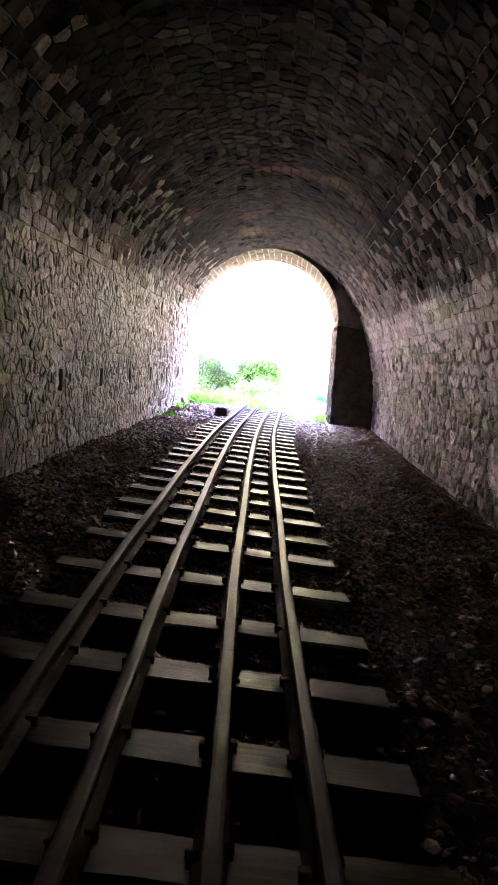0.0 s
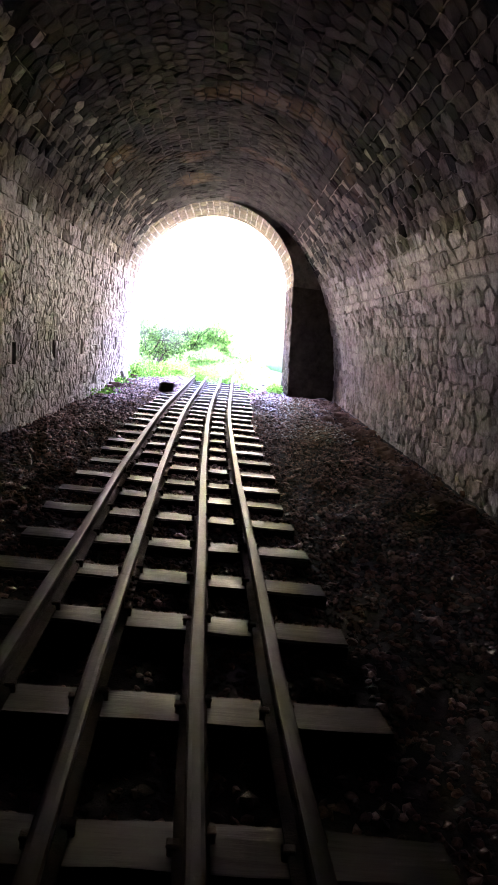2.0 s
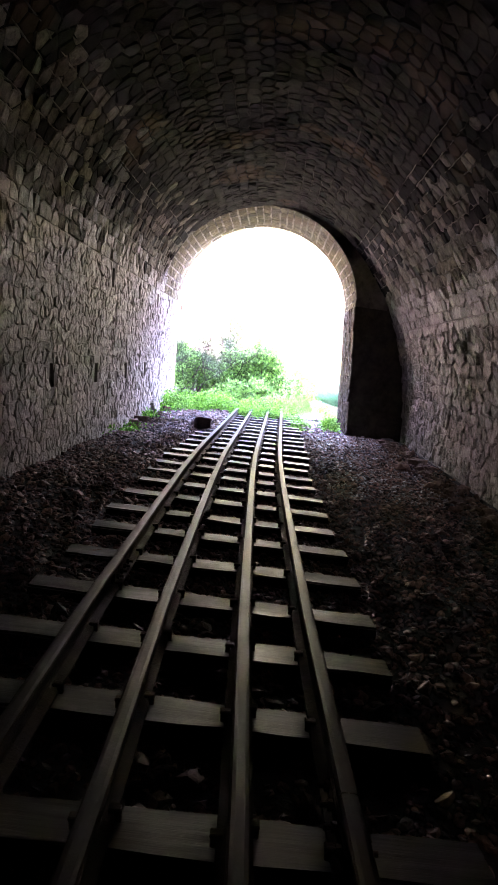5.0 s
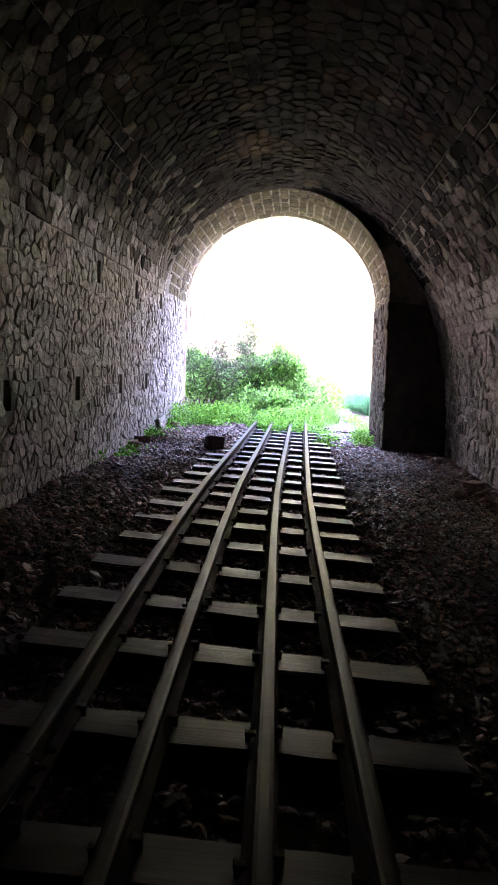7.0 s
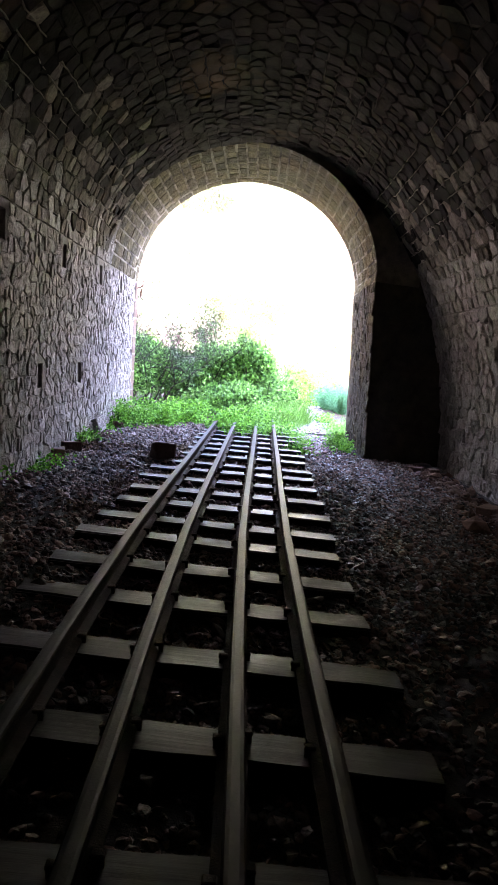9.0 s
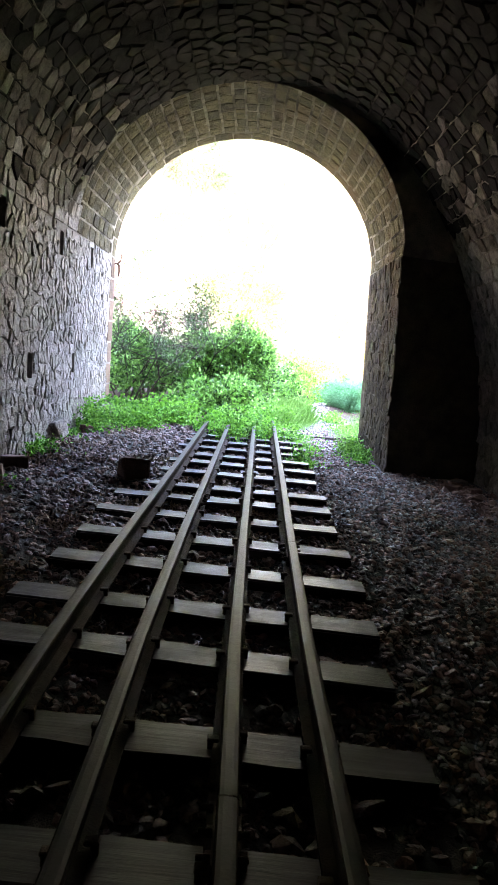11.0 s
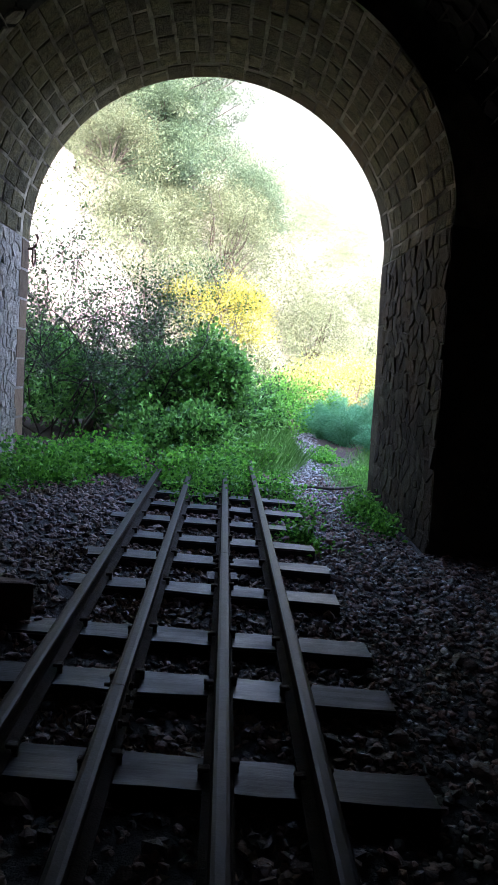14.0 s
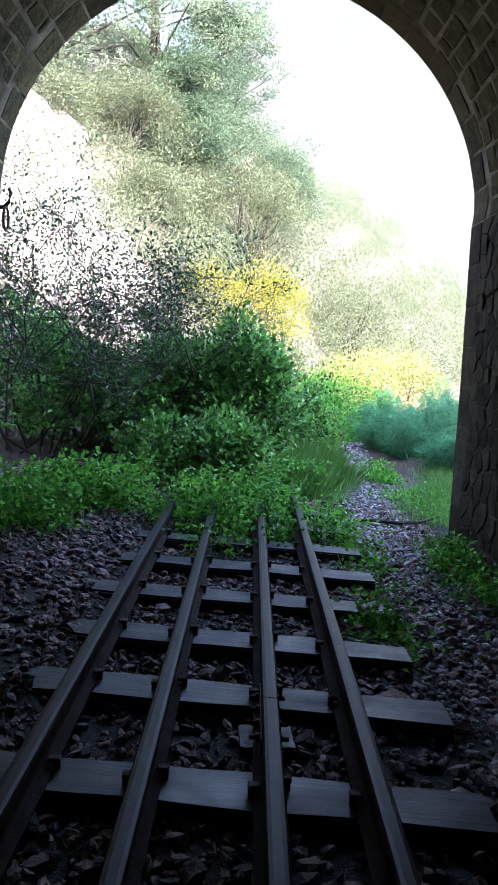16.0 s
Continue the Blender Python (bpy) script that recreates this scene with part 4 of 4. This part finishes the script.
grass("tall_grass", "pale tall grass in the middle of the overgrown track", [(0.85, 21.6, 0.2), (0.7, 22.1, 0.22), (1.1, 22.2, 0.15), (0.5, 21.3, 0.2), (1.05, 22.9, 0.2), (0.9, 20.9, 0.2), (1.25, 21.5, 0.15)], 17000, 0.42, L_GRASS, 0.003)
grass("verge_grass", "short grass along the footpath", [(2.25 + 0.16 * i, 20.0 + 0.5 * i, 0.2) for i in range(9)] + [(1.1 + 0.05 * i, 20.5 + 0.5 * i, 0.13) for i in range(8)], 9000, 0.2, L_GRASS, 0.006)


def creeper(name, label, spots, n, height, leaf=0.045, mat=L_CREEP):
    """Low leafy ground cover over (x, y, rx, ry) patches; joined."""
    w = np.array([p[2] * p[3] for p in spots])
    k = rng.choice(len(spots), n, p=w / w.sum())
    s = np.array(spots)[k]
    k2 = max(8, n // 75)
    px, py = s[:k2, 0] + rng.normal(0, 0.5, k2) * s[:k2, 2], s[:k2, 1] + rng.normal(0, 0.5, k2) * s[:k2, 3]
    tall, wide = rng.uniform(0.15, 1.5, k2), rng.uniform(0.05, 0.17, k2)
    g = rng.integers(0, k2, n)
    x, y = px[g] + rng.normal(0, 1, n) * wide[g], py[g] + rng.normal(0, 1, n) * wide[g]
    ok = (x > LEFT + 0.03) & ~((x > 2.1) & (y < 19.5))
    x, y, bumpy = x[ok], y[ok], tall[g][ok]
    n = len(x)
    z = ground_z(x, y) + rng.uniform(0.0, 1, n) * height * bumpy
    d = np.stack([rng.normal(0, 0.8, n), rng.normal(0, 0.8, n) - 0.2, rng.uniform(0.0, 0.9, n)], 1)
    v, f = leaves(np.stack([x, y, z], 1), d, rng.uniform(0.6, 1.3, n) * leaf, rng.uniform(0.7, 1.2, n) * leaf * 0.8)
    return tagged(new(name, mesh_of(name, v, [f], mat)), label, "ground cover", kind="stuff")


creeper("ground_cover", "bright green creeping weeds over the track end", [(-1.55, 18.35, 0.55, 0.8), (-1.95, 17.3, 0.28, 0.7), (-1.2, 18.9, 0.5, 0.4), (-0.75, 19.2, 0.4, 0.35), (-0.1, 19.1, 0.4, 0.45), (0.45, 19.5, 0.4, 0.55), (0.75, 20.7, 0.4, 0.4), (0.15, 18.3, 0.2, 0.45), (0.55, 18.9, 0.14, 0.5), (1.05, 18.9, 0.1, 0.5)], 15500, 0.34, 0.052)
creeper("path_weeds", "green weeds along the footpath edge", [(1.15, 18.9, 0.16, 0.9), (1.12, 17.6, 0.09, 0.9), (1.05, 16.6, 0.05, 0.6), (1.98, 18.6, 0.16, 0.6), (2.06, 17.8, 0.1, 0.4), (0.8, 18.7, 0.12, 0.4), (2.25, 20.6, 0.3, 0.7), (2.0, 22.0, 0.2, 0.6)], 3800, 0.10, 0.048)
creeper("jamb_weeds", "green weeds at the foot of the portal jamb", [(1.97, 18.2, 0.15, 0.7), (2.0, 17.3, 0.09, 0.3)], 1500, 0.2, 0.05)
creeper("wall_foot_weeds", "small green weeds at the foot of the wall", [(-2.05, 16.4, 0.18, 0.6), (-2.1, 14.9, 0.14, 0.6), (-2.12, 13.0, 0.12, 0.5), (-2.12, 11.8, 0.1, 0.3)], 1700, 0.12, 0.045)
creeper("dry_litter", "brown dead leaves between the rails", [(0.1, 15.5, 0.9, 5.0), (0.1, 8.0, 0.9, 8.0), (-1.4, 14.0, 0.8, 4.0)], 5200, 0.012, 0.045, material("dead_leaf", (0.09, 0.05, 0.03), (0.28, 0.19, 0.12), 20, 0.8, 0.1, 80, island=0.4))

# bright bushes and scrub on the sunlit hillside
YELLOW = "yellow-green flowering bush in sunlight"
shrub(0.6, 31.0, (1.35, 1.0, 1.1), 90, 100, 0.075, L_YELLOW, YELLOW, "yellow_bush", 0.17, M_BARK, 1.5, 0.03, width=0.4)
shrub(-0.9, 31.4, (0.6, 0.6, 0.5), 26, 80, 0.075, L_YELLOW, YELLOW, "yellow_bush", 0.15, M_BARK, 1.2, 0.03, width=0.4)
for x, y, r in ((3.0, 31.5, (1.1, 0.8, 0.7)), (4.4, 33.5, (1.4, 1.0, 0.9)), (2.4, 29.4, (0.8, 0.6, 0.5))):
    shrub(x, y, r, 70, 80, 0.08, L_PALE, "pale yellow-green bush in sunlight", "sunlit_bush", 0.17, M_BARK, 0.8, 0.03, width=0.4)
hb = []
for i in range(230):
    y = 28 + 85 * rng.random() ** 1.2
    x = -2.6 + (y - 23) * 0.46 - abs(rng.normal(0, 1)) * (2 + (y - 25) * 0.22) + rng.uniform(-1, 2.5)
    if -9.5 < x - (y - 30) * 0.0 < 40:
        hb.append((x, y, rng.uniform(0.5, 1.5) * (1 + (y - 28) / 60)))
pts, dirs, sizes = [], [], []
for x, y, r in hb:
    z = float(ground_z(x, y))
    tips = blob_tips((x, y, z + r * 0.6), (r, r, r * 0.8), 22)
    c, d = clumped(tips, 52, 0.16 * r)
    pts.append(c)
    dirs.append(d)
    sizes.append(np.full(len(c), 0.075 * (0.6 + r * 0.5)))
c, d, sz = np.concatenate(pts), np.concatenate(dirs), np.concatenate(sizes)
v, f = leaves(c, d, sz * rng.uniform(0.6, 1.3, len(sz)), sz * 0.45)
tagged(new("hillside_scrub", mesh_of("hillside_scrub", v, [f], L_OLIVE)), "pale olive scrub covering the sunlit hillside", "scrub", kind="stuff")


def pine(x, y, h, spread, label, mat=L_PINE):
    z = float(ground_z(x, y))
    top = tagged(new("pine_tree"), label, "tree")
    top.location = (x, y, z)
    trunk = np.array([(0, 0, -0.3), (0.1, 0, h * 0.25), (-0.1, 0.1, h * 0.55), (0.05, 0, h * 0.95)])
    parts, tips = [tube(trunk, [0.26, 0.2, 0.13, 0.04], 9)], []
    for i in range(64):
        k = rng.uniform(0.06, 1.0)
        a = rng.uniform(0, 6.283)
        b = np.array([np.interp(k, [0, 0.3, 0.6, 1], trunk[:, j]) for j in range(3)])
        reach = spread * (1.08 - k) ** 0.5 * rng.uniform(0.5, 1.1) + 0.3
        e = b + (math.cos(a) * reach, math.sin(a) * reach, reach * rng.uniform(0.05, 0.5))
        m = (b + e) / 2 + rng.normal(0, 0.15, 3)
        parts.append(tube([b, m, e], [0.06 * (1.15 - k), 0.04 * (1.15 - k), 0.012], 5))
        for q in (0.35, 0.7, 1.05):
            tips.append(b + (e - b) * q + rng.normal(0, 0.2, 3) + (0, 0, 0.15))
    v, f = join(parts)
    child("trunk", mesh_of("trunk", v, [f], M_BARK, True), top)
    tips = np.array(tips)
    c = np.repeat(tips, 330, 0)
    off = rng.normal(0, 1, c.shape)
    off *= (0.52 * rng.uniform(0.4, 1.15, len(c)) / np.linalg.norm(off, axis=1))[:, None] * np.repeat(rng.uniform(0.6, 1.4, len(tips)), 330)[:, None] * (1.2, 1.2, 0.7)
    v, f = leaves(c + off, off + rng.normal(0, 0.2, c.shape), rng.uniform(0.07, 0.15, len(c)), 0.036)
    child("crown", mesh_of("crown", v, [f], mat), top)


for x, y, r in ((-3.7, 35.4, (1.7, 1.2, 1.5)), (-1.9, 36.2, (1.3, 1.1, 1.3)), (-5.6, 33.4, (1.4, 1.1, 1.3)), (-2.6, 33.0, (1.0, 0.8, 0.9))):
    shrub(x, y, r, 90, 150, 0.075, L_OLIVE, "pale grey-green bush on the sunlit slope", "hillside_bush", 0.22, M_BARK, 0.42, 0.03, width=0.4)
pine(-3.4, 38.0, 10.8, 3.2, "tall pale green pine on the hillside")
pine(-6.0, 36.0, 9.5, 3.4, "broad pale green pine on the hillside")
pine(-1.6, 45.0, 8.0, 2.4, "dark green pine further up the hillside", L_DEEP)
pine(1.2, 48.0, 3.0, 1.7, "small dark green pine on the ridge", L_DEEP)
# added tree: its dark needles stand for shade within the tall crowns
pine(-2.3, 36.8, 4.2, 1.3, "dark green pine added as shade inside the tall crowns", L_DEEP)
pine(-8.2, 42.0, 11.0, 3.4, "tall pale green pine on the hillside")
shrub(0.1, 37.0, (2.1, 1.6, 2.1), 120, 190, 0.085, L_OLIVE, "pale rounded olive-green tree on the hillside", "olive_tree", 0.26, M_BARK, 0.65, 0.07, "tree", 0.4)
shrub(4.0, 40.0, (1.8, 1.6, 1.6), 90, 170, 0.085, L_OLIVE, "pale olive-green tree lower on the hillside", "olive_tree", 0.26, M_BARK, 0.65, 0.07, "tree", 0.4)


def outcrop(x, y, rx, ry, high, seed):
    """A bare rock face: a cracked shield of stone that stands proud of the slope and dips under it all round."""
    k = 56
    gu, gv = np.meshgrid(np.linspace(-1, 1, k), np.linspace(-1, 1, k), indexing="ij")
    v = []
    for a, b in zip(gu.ravel(), gv.ravel()):
        px, py = x + a * rx, y + b * ry
        rough = noise.fractal(Vector((px * 0.9 + seed, py * 0.5, (px + py) * 0.3)), 0.7, 2.1, 6)
        step = 0.12 * math.floor(2.5 * noise.noise(Vector((px * 0.35 + py * 0.6, seed, 0))) + 2)
        rim = 1 - (a * a + b * b) * (1 + 0.35 * noise.noise(Vector((a * 3, b * 3, seed))))
        v.append((px, py, float(ground_z(px, py)) + max(-0.6, high * 2.2 * min(rim, 0.45)) + 0.11 * rough + (step if rim > 0 else 0)))
    i, j = np.meshgrid(np.arange(k - 1), np.arange(k - 1), indexing="ij")
    q = (i * k + j).ravel()
    tagged(new("rock_outcrop", mesh_of("rock_outcrop", np.array(v), [np.stack([q, q + k, q + k + 1, q + 1], 1)], M_ROCK, True)), "pale sunlit rock face on the slope", "rock")


outcrop(-3.7, 28.4, 2.0, 3.0, 0.3, 1.0)
outcrop(-6.4, 33.0, 2.0, 2.0, 0.3, 3.0)

# hazy mountains across the valley
mx, my = np.meshgrid(np.linspace(-500, 900, 60), np.linspace(320, 900, 30), indexing="ij")
ridge = 265 + 45 * np.sin(mx * 0.006 + 1) + 28 * np.sin(mx * 0.021 + my * 0.01) + 12 * np.sin(mx * 0.06 - my * 0.03)
mz = -40 + ridge * np.clip((my - 320) / 260, 0, 1) ** 0.8
n, m = mx.shape
ii, jj = np.meshgrid(np.arange(n - 1), np.arange(m - 1), indexing="ij")
q = (ii * m + jj).ravel()
tagged(new("backdrop", mesh_of("backdrop", np.stack([mx, my, mz], -1).reshape(-1, 3), [np.stack([q, q + m, q + m + 1, q + 1], 1)], M_FAR, True)), "hazy far mountains across the valley", "mountain", kind="structure")

# ---- stonework, nearest stones as parts ----
lay_rubble(T_SHEET, rubble(0.3, T_SHEET.s[NL], -4.8, Y_IN, 0.125, 0.135), 0.003, 0.013, wall_left, M_STONE, M_STONE_J, lambda c: c[1] > 13.6, Y_IN, HOLES_T)
lay_rubble(T_SHEET, rubble(T_SHEET.s[T_RS], T_SHEET.s[NTR] - 0.1, -4.8, Y_IN, 0.165, 0.22, 0.24), 0.007, 0.024, wall_right, M_STONE, M_STONE_J, lambda c: c[1] > 12.0, Y_IN)
lay_rubble(P_SHEET, rubble(0.3, P_SHEET.s[NL], Y_IN, Y_OUT - 0.42, 0.125, 0.135), 0.002, 0.009, jamb_left, M_STONE, M_STONE_J, lambda c: True, Y_OUT - 0.42, HOLES_P)
lay_rubble(P_SHEET, rubble(P_SHEET.s[NPR], P_SHEET.s[NPR + 2] - 0.2, Y_IN + 0.01, Y_OUT - 0.36, 0.16, 0.2), 0.002, 0.009, jamb_right, M_JAMB_SHADED, M_JAMB_SHADED, lambda c: True, Y_OUT - 0.36)
lay(P_SHEET, courses(P_SHEET.s[NL], P_SHEET.s[NPR], Y_IN + 0.01, Y_OUT - 0.42, 0.185, 0.36, 0.2), 0.012, 0.013, 0.011, arch, M_RING, M_RING, "voussoir", near=lambda r: True)


def edge_blocks(i0, i1, high, parent, name, mat):
    """Larger dressed blocks along the outer edge of the mouth."""
    a, b = P_SHEET.s[i0], P_SHEET.s[i1]
    k = max(1, round((b - a) / high))
    rects = []
    for i in range(k):
        d = 0.40 if i % 2 else 0.33
        rects.append((a + (b - a) * i / k, a + (b - a) * (i + 1) / k, Y_OUT - d, Y_OUT - 0.005))
    lay(P_SHEET, np.array(rects), 0.006, 0.009, 0.004, parent, mat, mat, name, near=lambda r: True)


edge_blocks(0, NL, 0.34, jamb_left, "quoin", M_QUOIN)
edge_blocks(NL, NPR, 0.30, arch, "edge_voussoir", M_RING)
# right quoins take the shade-painted jamb colour, not the brown of the left
edge_blocks(NPR, NPR + 2, 0.34, jamb_right, "quoin", M_JAMB_SHADED)
